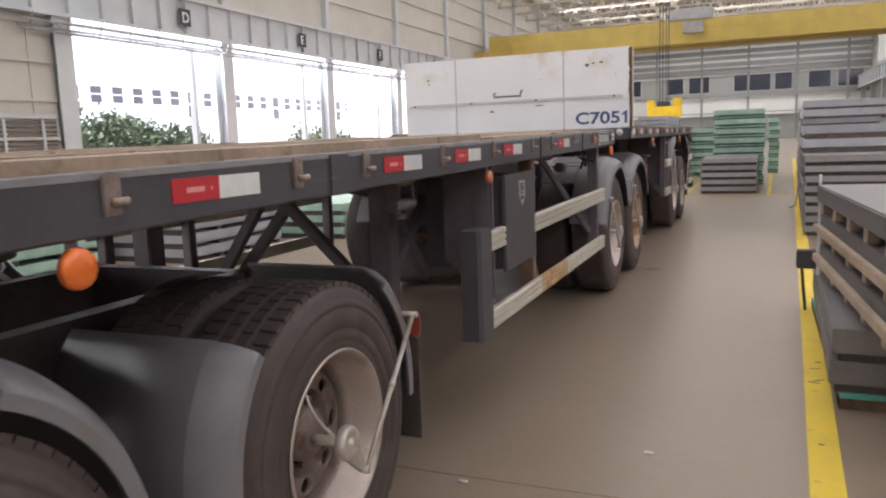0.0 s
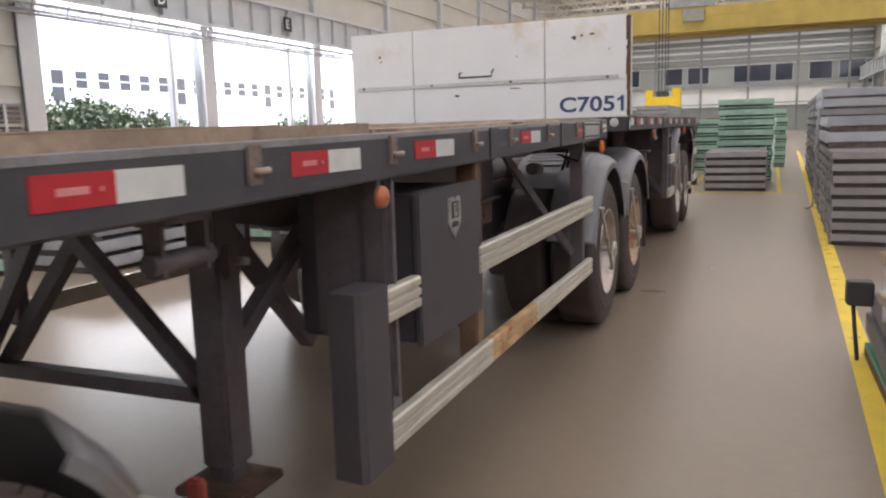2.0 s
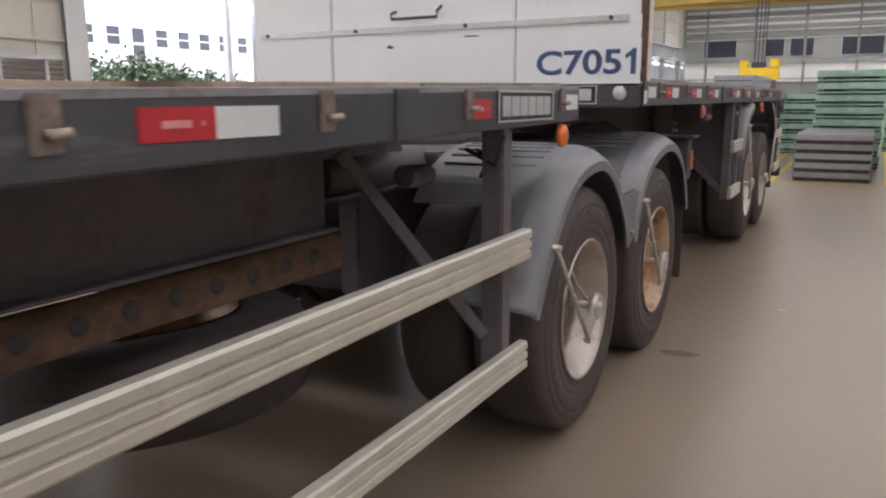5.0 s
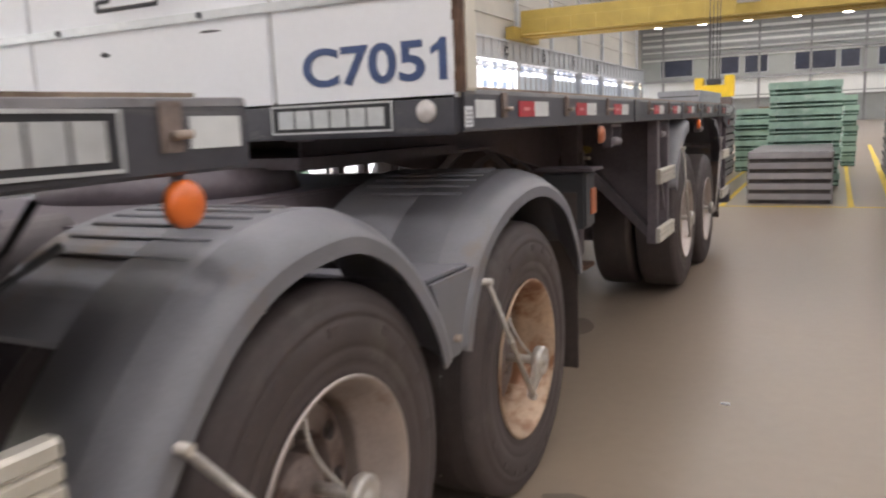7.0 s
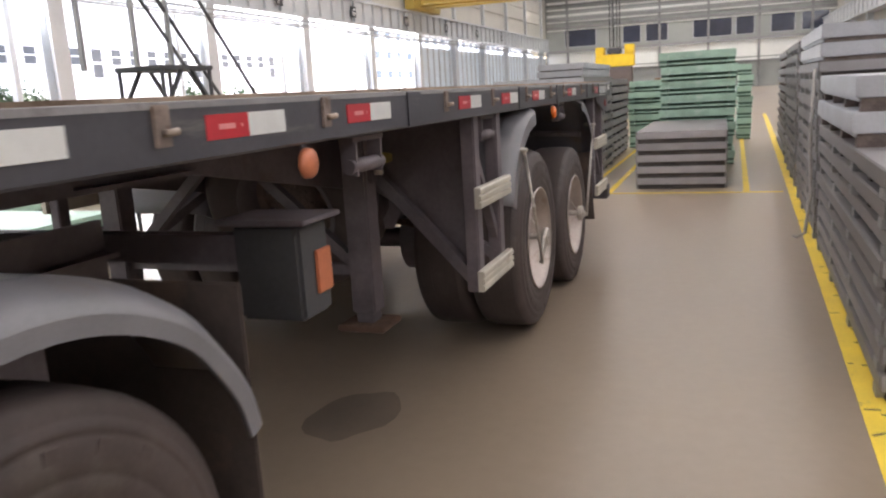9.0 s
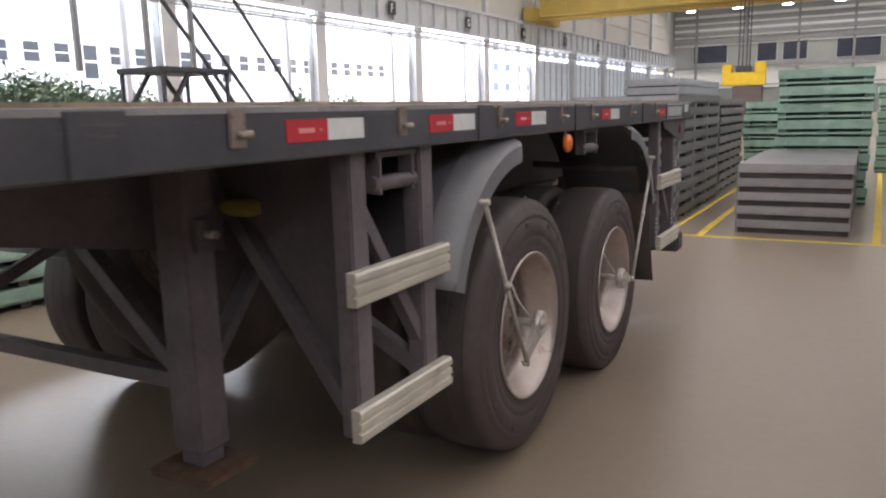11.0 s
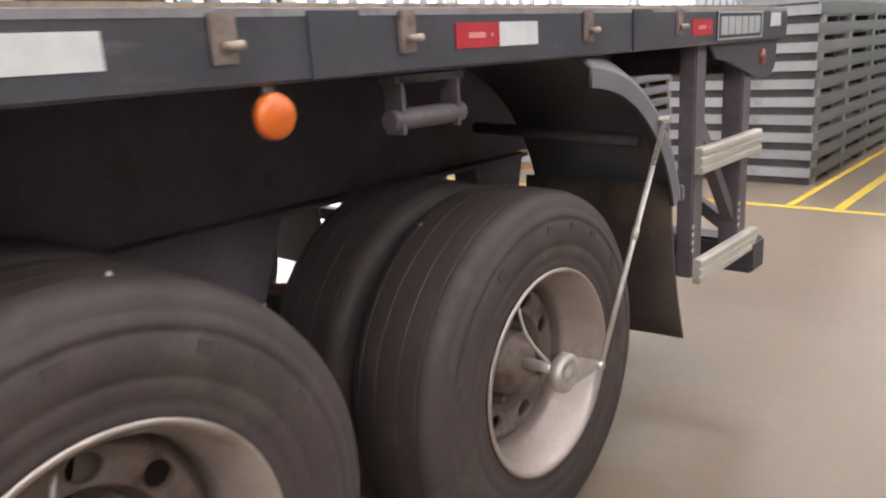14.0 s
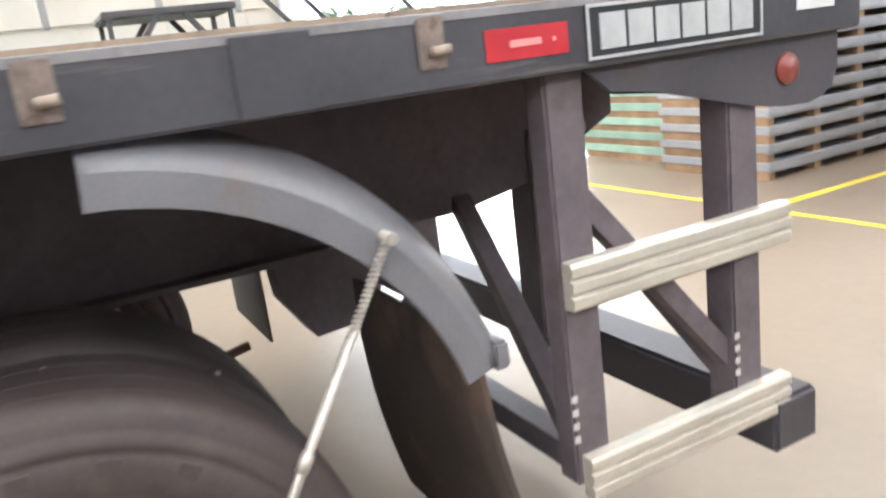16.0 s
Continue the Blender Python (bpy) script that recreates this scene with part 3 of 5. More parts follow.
for x in np.arange(-18.5, 13, 5.4):
    h = thing("high_bay_light", "glowing white high-bay lamp near end wall", "lamp", "high-bay lights", at=(float(x), 103, 12.6))
    part("reflector", lathe([(0.5, 0.18), (0.3, 0.3), (0, 0.62)], 20), PIPE, h).matrix_basis = pose(0, 0, 0, 0, -90, 0)
    part("lens", lathe([(0.02, 0.0), (0.02, 0.55)], 20), LIGHTMAT, h, "glowing lens").matrix_basis = pose(0, 0, -0.03, 0, -90, 0)
    part("suspension_rod", tube(bmesh.new(), [(0, 0, 0.45), (0, 0, 3.41)], 0.03, 6), PIPE, h)

# outdoors
house = thing("factory_building", "white rendered building with rows of paired windows", "building", at=(-60, 80, -0.06))
part("wall", box(-12, 0, -60, 90, 0, 14), OUTWALL, house)
part("roof", box(-12.4, 0.4, -60.4, 90.4, 14, 14.5), OUTWALL, house)
for k in range(30):
    y = 41.4 + 2.78 * k
    if k % 6 == 3:
        wz, wh = 5.2, 2.9
    else:
        wz, wh = 6.5, 1.6
    w = part("window", box(0.0, 0.06, y - 80 - 0.75, y - 80 + 0.75, wz - 0.08, wz + wh + 0.08), OUTWALL, house)
    part("pane", box(0.05, 0.09, y - 80 - 0.68, y - 80 + 0.68, wz, wz + wh * 0.47), OUTGLASS, w)
    part("pane", box(0.05, 0.09, y - 80 - 0.68, y - 80 + 0.68, wz + wh * 0.55, wz + wh), OUTGLASS, w)


annex = thing("annex_building", "white three-storey building with small windows", "building", at=(-36, 100, -0.06))
part("wall", box(-10, 0, -22, 60, 0, 13), OUTWALL, annex)
part("roof", box(-10.3, 0.3, -22.3, 60.3, 13, 13.4), OUTWALL, annex)
for k in range(18):
    for z in (1.4, 3.6, 5.8, 8.0):
        w = part("window", box(0, 0.05, -20.2 + 3.2 * k, -18.6 + 3.2 * k, z, z + 1.0), OUTWALL, annex)
        part("pane", box(0.045, 0.08, -20.1 + 3.2 * k, -18.7 + 3.2 * k, z + 0.08, z + 0.92), BLUEGLASS, w)


def tree(x, y, h, spread, seed):
    rnd = random.Random(seed)
    t = thing("tree", "bushy green tree in the yard outside", "tree", "yard trees", at=(x, y, -0.06))
    bm = bmesh.new()
    tube(bm, [(0, 0, 0), (0.05, 0.1, h * 0.3), (0.1, 0, h * 0.6)], 0.16, 8)
    crown = bmesh.new()
    for i in range(9):
        a = rnd.uniform(0, 6.28)
        e = Vector((math.cos(a) * spread * rnd.uniform(0.4, 0.9), math.sin(a) * spread * rnd.uniform(0.4, 0.9), h * rnd.uniform(0.4, 0.85)))
        tube(bm, [(0.05, 0.05, h * rnd.uniform(0.2, 0.45)), e * 0.6 + Vector((0, 0, h * 0.15)), e], 0.05, 6)
        for j in range(190):
            c = e + Vector((rnd.gauss(0, 0.36), rnd.gauss(0, 0.38), rnd.gauss(0, 0.30)))
            if c.z < 0.3:
                continue
            s = rnd.uniform(0.06, 0.16)
            u = Vector((rnd.gauss(0, 1), rnd.gauss(0, 1), rnd.gauss(0, 1))).normalized()
            v = u.orthogonal().normalized()
            vs = [crown.verts.new(c + p) for p in (u * s, v * s * 0.5, -u * s, -v * s * 0.5)]
            crown.faces.new(vs)
    part("trunk", bm, BARK, t)
    part("crown", crown, LEAF, t)


for i, (x, y, h, sp_) in enumerate(((-26.4, 15.2, 3.2, 1.5), (-26.8, 17.2, 3.5, 1.6), (-26.2, 19.2, 3.6, 1.6), (-27.0, 21.0, 3.4, 1.6), (-26.5, 22.8, 3.2, 1.5), (-26.8, 24.6, 3.0, 1.4), (-26.6, 26.2, 2.6, 1.2),
                                    (-27.2, 39.5, 2.8, 1.4), (-27.0, 42.0, 2.6, 1.3))):
    tree(x, y, h, sp_, i)


# ---- stacks of panels ----
def stack(name, label, x0, x1, y0, y1, layers, pitch, thick, mat, gapmat=DARKGAP, turn=0.0, z0=0.0, group="panel stacks", jitter=0.012, category="panel stack", lip=True, endmat=None):
    """Panels laid on battens, layer on layer."""
    yc = -5.0 if y0 < 2 else 1.0
    x0, x1 = 1 + (x0 - 1) * 1.04, 1 + (x1 - 1) * 1.04
    y0, y1 = yc + (y0 - yc) * 1.04, yc + (y1 - yc) * 1.04
    pitch, thick, z0 = pitch * 1.035, thick * 1.035, z0 * 1.035
    rnd = random.Random(int(1000 * abs(x0) + 77 * abs(y0)))
    s = thing(name, label, category, group, at=((x0 + x1) / 2, (y0 + y1) / 2, z0))
    s.rotation_euler.z = radians(turn)
    w, d = (x1 - x0) / 2, (y1 - y0) / 2
    pm = box(-w, w, -d, d, 0, thick, 0.006)
    if lip:
        bm_box(pm, -w + 0.02, -w + 0.06, -d + 0.03, d - 0.03, -0.02, 0.001)
        bm_box(pm, w - 0.06, w - 0.02, -d + 0.03, d - 0.03, -0.02, 0.001)
    pmesh = to_mesh("panel", pm, mat)
    n = max(2, int((y1 - y0) / 0.6))
    bmesh_ = to_mesh("batten", box(-w + 0.03, w - 0.03, -0.04, 0.04, 0, pitch - thick), gapmat)
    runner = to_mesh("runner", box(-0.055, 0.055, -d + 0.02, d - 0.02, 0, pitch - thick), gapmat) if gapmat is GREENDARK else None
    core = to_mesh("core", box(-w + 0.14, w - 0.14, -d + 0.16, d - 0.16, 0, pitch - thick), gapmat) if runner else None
    slat = to_mesh("slat", box(-w + 0.01, w - 0.01, -d, d, 0, 0.03, 0.004), mat) if runner else None
    # pale front caps; their lit look against shaded sides is partly in the colour
    if endmat:
        endm = to_mesh("end_plate", box(-w + 0.012, w - 0.012, -d - 0.005, -d + 0.002, 0.004, thick - 0.004, 0.002), endmat)
        blockm = to_mesh("side_block", box(-0.052, 0.052, -0.05, 0.05, 0, pitch - thick), PIPE)
    for k in range(layers):
        z = k * pitch
        jx, jy = rnd.uniform(-jitter, jitter), rnd.uniform(-jitter, jitter)
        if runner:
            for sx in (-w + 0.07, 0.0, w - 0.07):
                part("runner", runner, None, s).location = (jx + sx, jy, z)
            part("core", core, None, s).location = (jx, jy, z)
            part("slat", slat, None, s).location = (jx * 0.5, jy - 0.02, z + 0.035)
        for q in range(0 if runner else n + 1):
            part("batten", bmesh_, None, s).location = (jx, jy - d + 0.06 + (2 * d - 0.12) * q / n, z)
        part("panel", pmesh, None, s).location = (jx, jy, z + pitch - thick)
        if endmat:
            part("end_plate", endm, None, s).location = (jx, jy, z + pitch - thick)
            for q in range(4):
                part("side_block", blockm, None, s).location = (jx - w + 0.05, jy - d + 0.1 + (2 * d - 0.2) * q / 3, z)
                part("side_block", blockm, None, s).location = (jx + w - 0.05, jy - d + 0.1 + (2 * d - 0.2) * q / 3, z)
    return s


stack("panel_stack", "stack of grey steel formwork panels on floor", -0.07, 1.08, 12.2, 15.0, 5, 0.152, 0.095, GREYPANEL, endmat=PANELEND)
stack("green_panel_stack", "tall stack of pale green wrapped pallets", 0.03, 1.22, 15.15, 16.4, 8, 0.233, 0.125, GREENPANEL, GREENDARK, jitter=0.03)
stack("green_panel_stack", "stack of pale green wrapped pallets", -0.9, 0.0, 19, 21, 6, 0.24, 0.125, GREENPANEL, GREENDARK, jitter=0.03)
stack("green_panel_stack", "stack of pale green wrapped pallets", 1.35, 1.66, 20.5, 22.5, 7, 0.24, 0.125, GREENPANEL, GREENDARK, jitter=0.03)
stack("panel_stack", "tall stack of grey panels with pale ends", -2.15, -0.82, 12.75, 15.7, 10, 0.154, 0.090, GREYPANEL, endmat=LIGHTPANEL)
stack("panel_stack", "two spare grey panels lying on tall stack", -1.5, -0.84, 12.8, 15.6, 2, 0.10, 0.085, LIGHTPANEL, z0=1.54)
stack("panel_stack", "tall stack of dark grey panels behind others", -1.9, -0.86, 16.0, 18.6, 10, 0.15, 0.09, GREYPANEL)
stack("timber_stack", "stack of panels on brown timber battens", -4.35, -3.12, 12.6, 15.6, 9, 0.15, 0.07, LIGHTPANEL, PALLETWOOD)
stack("green_panel_stack", "low stack of pale green panels", -5.9, -4.6, 12.9, 15.2, 5, 0.15, 0.08, GREENPANEL, PALLETWOOD)
stack("timber_stack", "brown timber stack standing on hall floor", -0.75, -0.1, 24, 26, 10, 0.15, 0.09, PALLETWOOD, DARKGAP)
# right of the yellow line
stack("panel_stack", "tall stack of grey steel panels beside line", 1.70, 2.86, 5.22, 8.5, 8, 0.126, 0.080, GREYPANEL, turn=-1.7, endmat=PANELEND)
stack("panel_stack", "upper bundle of grey panels on stack", 1.70, 3.5, 6.29, 8.5, 2, 0.19, 0.115, LIGHTPANEL, RUSTY_CLIP, turn=-1.7, z0=1.008)
stack("panel_stack", "tall stack of dark grey panels beside line", 1.80, 2.96, 8.8, 11.4, 10, 0.15, 0.090, GREYPANEL, turn=-1.7, endmat=PANELEND)
stack("panel_stack", "pair of light blue-grey panels on stack", 1.80, 3.6, 8.8, 11.4, 2, 0.15, 0.115, LIGHTPANEL, RUSTY_CLIP, turn=-1.7, z0=1.5)
stack("panel_stack", "tall stack of dark grey panels beside aisle", 1.92, 3.1, 12.2, 15.2, 12, 0.15, 0.09, GREYPANEL, turn=-1.7, endmat=PANELEND)
stack("timber_stack", "stack of panels on brown battens by aisle", 2.05, 3.2, 15.8, 19.0, 12, 0.15, 0.08, GREYPANEL, RUSTY_CLIP, turn=-1.7)
stack("panel_stack", "stack of grey panels in second row", 3.3, 4.6, 4.6, 8.0, 9, 0.158, 0.10, GREYPANEL, turn=-1.7)
stack("panel_stack", "low stack of dark panels on rusty skid", 1.51, 2.75, -1.62, 0.8, 2, 0.16, 0.12, GREYPANEL, DARKGAP, turn=-1.5, z0=0.085)
pc = thing("panel_crate", "pile of dark panels with pale timber edge rails", "crate", "crates", at=(2.23, -1.05, 0.42))
pc.rotation_euler.z = radians(4)
CW, CD = 0.62, 1.30
for k in range(3):
    z = 0.205 * k
    for sx in (-1, 1):
        for q in range(6):
            y = -CD + 0.1 + (2 * CD - 0.2) * q / 5
            part("block", box(sx * (CW - 0.05) - 0.03, sx * (CW - 0.05) + 0.03, y - 0.05, y + 0.05, z, z + 0.075, 0.004), PALEWOOD, pc)
        if k < 2:
            part("edge_rail", box(sx * CW - 0.02, sx * CW + 0.02, -CD, CD, z + 0.078, z + 0.13, 0.005), PALEWOOD, pc, "pale timber edge rail")
    part("panel", box(-CW + 0.022, CW - 0.022, -CD + 0.01, CD - 0.01, z + 0.085, z + 0.20, 0.006) if k < 2 else box(-CW, CW, -CD, CD, z + 0.078, z + 0.19, 0.008), GREYPANEL, pc)
sk = thing("skid", "rusty skid with teal plastic strip under panels", "skid", at=(2.15, -0.25, 0))
part("runner", box(-0.6, -0.5, -1.2, 1.2, 0, 0.06), RUST, sk)
part("runner", box(0.5, 0.6, -1.2, 1.2, 0, 0.06), RUST, sk)
part("cross_bar", box(-0.6, 0.6, -1.2, -1.08, 0.0, 0.055), RUST, sk)
part("strip", box(-0.6, 0.6, -1.21, 1.2, 0.06, 0.085), TEAL, sk, "teal plastic strip")
lb = solid("paper_label", box(1.53, 1.545, 0.16, 0.22, 0.40, 1.09), PAPER, "white paper label on panel pile", "label")
cl = thing("panel_clamp", "small dark steel clamp on panel edge", "clamp", at=(1.49, 0.88, 0.0))
part("jaw", box(-0.06, 0.08, -0.06, 0.06, 0.33, 0.47, 0.008), DARKSTEEL, cl)
part("tail", tube(bmesh.new(), [(-0.02, 0, 0.34), (-0.01, -0.03, 0.2), (0.01, -0.05, 0.005)], 0.012, 6), DARKSTEEL, cl)
st = bmesh.new()
tube(st, [(1.77, 9.25, 1.5), (1.75, 9.22, 0.9), (1.765, 9.2, 0.4), (1.73, 9.17, 0.06), (1.66, 9.16, 0.022), (1.63, 9.18, 0.03)], 0.015, 6)
solid("strap", st, STRAP, "grey-white strap hanging down a panel stack", "strap")
# left of the trailers
stack("green_panel_stack", "low stack of pale green panels beyond trailer", -9.4, -6.2, -3.6, 1.4, 3, 0.18, 0.10, GREENPANEL, DARKGAP)
stack("green_panel_stack", "low stack of pale green panels beyond trailer", -7.2, -4.4, 4.2, 7.4, 3, 0.17, 0.10, GREENPANEL, DARKGAP)
stack("panel_stack", "low stack of grey panels beyond trailer", -8.4, -5.2, 1.6, 3.6, 3, 0.17, 0.10, LIGHTPANEL, DARKGAP)
stack("green_panel_stack", "stack of pale green wrapped panels beyond trailer", -11.5, -8.6, -3, 6, 8, 0.17, 0.10, GREENPANEL, DARKGAP)
stack("green_panel_stack", "stack of pale green wrapped panels beyond trailer", -11.5, -8.6, 6.8, 13, 4, 0.17, 0.10, GREENPANEL, DARKGAP)

tr = thing("steel_trestle", "dark steel trestle frame standing behind trailer", "trestle", at=(-4.6, 8.65, 0))
part("top_frame", box(-0.3, 0.3, -0.43, 0.43, 1.875, 1.925, 0.01), DARKSTEEL, tr)
for sx in (-0.27, 0.27):
    for sy in (-0.39, 0.39):
        part("leg", bar(bmesh.new(), (sx, sy, 0), (sx, sy, 1.88), 0.03), DARKSTEEL, tr)
    part("brace", bar(bmesh.new(), (sx, -0.08, 1.89), (sx, -0.37, 1.5), 0.035), DARKSTEEL, tr)
    part("brace", bar(bmesh.new(), (sx, 0.08, 1.89), (sx, 0.37, 1.5), 0.035), DARKSTEEL, tr)
for y in (7.68, 8.45, 9.02):
    part("upright", bar(bmesh.new(), (-0.4, y - 8.4, 1.9), (-0.4, y - 8.4, 2.75), 0.045), PIPE, tr, "slender grey upright")
for y in (9.40, 9.70, 10.5):
    part("diagonal", bar(bmesh.new(), (-0.4, y - 8.4 + 0.5, 1.25), (-0.4, y - 8.4 - 0.85, 2.75), 0.03), DARKSTEEL, tr)
part("base_rail", bar(bmesh.new(), (-0.4, -0.7, 1.25), (-0.4, 3.2, 1.25), 0.06), DARKSTEEL, tr)
part("base_leg", bar(bmesh.new(), (-0.4, 3.15, 0), (-0.4, 3.15, 1.25), 0.07), DARKSTEEL, tr)


# ---- vehicle parts ----
R_T = 0.52


def tyre_mesh(tread):
    p = [(-0.145, 0.30), (-0.150, 0.335), (-0.155, 0.40), (-0.152, 0.455), (-0.140, 0.49), (-0.125, 0.510)]
    dp, gw = (0.008, 0.005) if tread else (0.0016, 0.003)
    crown = {-0.095: 0.003, 0.095: 0.003}
    for g in ([-0.095, -0.035, 0.035, 0.095] if not tread else [-0.06, 0.0, 0.06]):
        d = crown.get(g, 0.0)
        p += [(g - gw * 2.2, R_T - d), (g - gw, R_T - d), (g - gw * 0.6, R_T - d - dp), (g + gw * 0.6, R_T - d - dp), (g + gw, R_T - d), (g + gw * 2.2, R_T - d)]
    p += [(0.125, 0.510), (0.140, 0.49), (0.142, 0.474), (0.1455, 0.466), (0.152, 0.455), (0.1535, 0.444), (0.1505, 0.440), (0.1545, 0.434), (0.157, 0.40), (0.1555, 0.372), (0.152, 0.368), (0.1545, 0.362), (0.151, 0.335), (0.147, 0.328), (0.149, 0.320), (0.1455, 0.30)]
    bm = lathe(p, 64)
    return to_mesh("tyre", bm, TYRE)


LUGS = ((0.068, 0.128, 0.0), (-0.128, -0.068, 0.04), (0.01, 0.052, 0.02), (-0.052, -0.01, 0.06))
LUG_COUNT = 64
lug_meshes = [to_mesh("tread_lug", box(x0, x1, -0.022, 0.022, R_T - 0.02, R_T + 0.005, 0.002), TYRE) for x0, x1, o in LUGS]
ring = bmesh.new()
for x0, x1, o in LUGS:
    for k in range(LUG_COUNT):
        q = Matrix.Rotation(2 * math.pi * k / LUG_COUNT + o, 3, 'X')
        lo_, hi_ = [[ring.verts.new(q @ Vector((x, y, z))) for x, y in ((x0, -0.022), (x1, -0.022), (x1, 0.022), (x0, 0.022))] for z in (R_T - 0.02, R_T + 0.005)]
        ring.faces.new(hi_)
        for i in range(4):
            ring.faces.new((lo_[i], lo_[(i + 1) % 4], hi_[(i + 1) % 4], hi_[i]))
RING_M = to_mesh("tread", ring, TYRE)


def tread_lugs(w, single):
    """Raised tread blocks: each its own part on the near drive wheel, one joined ring elsewhere."""
    if not single:
        tagged(part("tread", RING_M, None, w), kind="stuff")
        return
    for me, (x0, x1, o) in zip(lug_meshes, LUGS):
        for k in range(LUG_COUNT):
            part("tread_lug", me, None, w).rotation_euler.x = 2 * math.pi * k / LUG_COUNT + o


def tread_stones(w, spots):
    """Small pale stones stuck in a tyre's tread."""
    for k, (x, a) in enumerate(spots):
        bm = bmesh.new()
        bmesh.ops.create_icosphere(bm, subdivisions=1, radius=0.004 + 0.002 * (k % 2))
        part("tread_stone", bm, STONE, w, "pale stone stuck in tread").location = (x, (R_T - 0.001) * math.cos(a), (R_T - 0.001) * math.sin(a))


def rim_mesh(mat):
    p = [(0.150, 0.302), (0.155, 0.300), (0.155, 0.292), (0.135, 0.284), (0.120, 0.270), (0.085, 0.265), (0.078, 0.258), (0.05, 0.257), (0.044, 0.249), (0.01, 0.248), (-0.02, 0.245), (-0.06, 0.245), (-0.14, 0.27), (-0.15, 0.30)]
    return to_mesh("rim", lathe(p, 56), mat)


def disc_mesh():
    """Dished wheel disc with eight oval hand holes cut through it."""
    bm = lathe([(-0.03, 0.249), (-0.005, 0.236), (0.008, 0.218)], 56)
    inner = lathe([(0.008, 0.152), (-0.018, 0.138), (-0.045, 0.13), (-0.045, 0.0)], 56)
    me = bpy.data.meshes.new("disc_centre")
    inner.to_mesh(me)
    bm.from_mesh(me)
    bpy.data.meshes.remove(me)
    for k in range(8):
        mid = 2 * math.pi * (k + 0.5) / 8
        loops = [[] for _ in range(4)]
        for i in range(24):
            a = 2 * math.pi * i / 24
            c, d = math.cos(a), math.sin(a)
            f = 1 / max(abs(c), abs(d))
            for loop, x, r, th in ((loops[0], 0.008, 0.185 + 0.0335 * f * c, math.pi / 8 * f * d),
                                   (loops[1], 0.008, 0.185 + 0.029 * c, 0.034 * d / 0.185),
                                   (loops[2], 0.005, 0.185 + 0.026 * c, 0.031 * d / 0.185),
                                   (loops[3], -0.010, 0.185 + 0.026 * c, 0.031 * d / 0.185)):
                loop.append(bm.verts.new((x, r * math.cos(mid + th), r * math.sin(mid + th))))
        for lo, hi in zip(loops, loops[1:]):
            for i in range(24):
                face = bm.faces.new((lo[i], lo[(i + 1) % 24], hi[(i + 1) % 24], hi[i]))
                face.smooth = True
    bmesh.ops.remove_doubles(bm, verts=bm.verts, dist=0.0004)
    bmesh.ops.recalc_face_normals(bm, faces=bm.faces)
    return to_mesh("wheel_disc", bm, DISC)


def nut_mesh():
    bm = bmesh.new()
    q = np.linspace(0, 2 * math.pi, 7)[:-1]
    loft(bm, [[(-0.005, 0.118 + 0.013 * math.cos(a), 0.013 * math.sin(a)) for a in q], [(-0.06, 0.118 + 0.013 * math.cos(a), 0.013 * math.sin(a)) for a in q]])
    return to_mesh("wheel_nut", bm, DISC)


def hub_mesh():
    return to_mesh("hub", lathe([(-0.05, 0.095), (0.02, 0.093), (0.03, 0.086), (0.034, 0.07), (0.05, 0.066), (0.056, 0.056), (0.056, 0.0)], 32), DISC)


TYRE_M, TYRE_TREAD = tyre_mesh(False), tyre_mesh(True)
MARK_M = to_mesh("sidewall_mark", box(0.1535, 0.1575, -0.016, 0.016, 0.402, 0.430, 0.001), TYRE)
RIM_A, RIM_B, DISC_M, NUT_M, HUB_M = rim_mesh(RIM), rim_mesh(RIMRUST), disc_mesh(), nut_mesh(), hub_mesh()


def wheel(parent, x, y, z=0.5, rim=None, side=1, tread=False, full=True, turn=0.0, label="", size=1.0):
    """A wheel with its outer face towards +x (side 1) or -x."""
    w = part("wheel", TYRE_TREAD if tread else TYRE_M, None, parent, label)
    w.matrix_basis = pose(x, y, z, turn, 0, 0 if side > 0 else 180) @ Matrix.Scale(size, 4)
    if tread:
        tread_lugs(w, full and side > 0 and abs(y + 3.60) < 0.1)
    part("rim", rim or RIM_A, None, w, "rust-stained rim" if rim is RIM_B else "dull aluminium rim")
    if full:
        part("wheel_disc", DISC_M, None, w)
        for k in range(10):
            part("wheel_nut", NUT_M, None, w).rotation_euler.x = 2 * math.pi * k / 10
        part("hub", HUB_M, None, w)
    return w


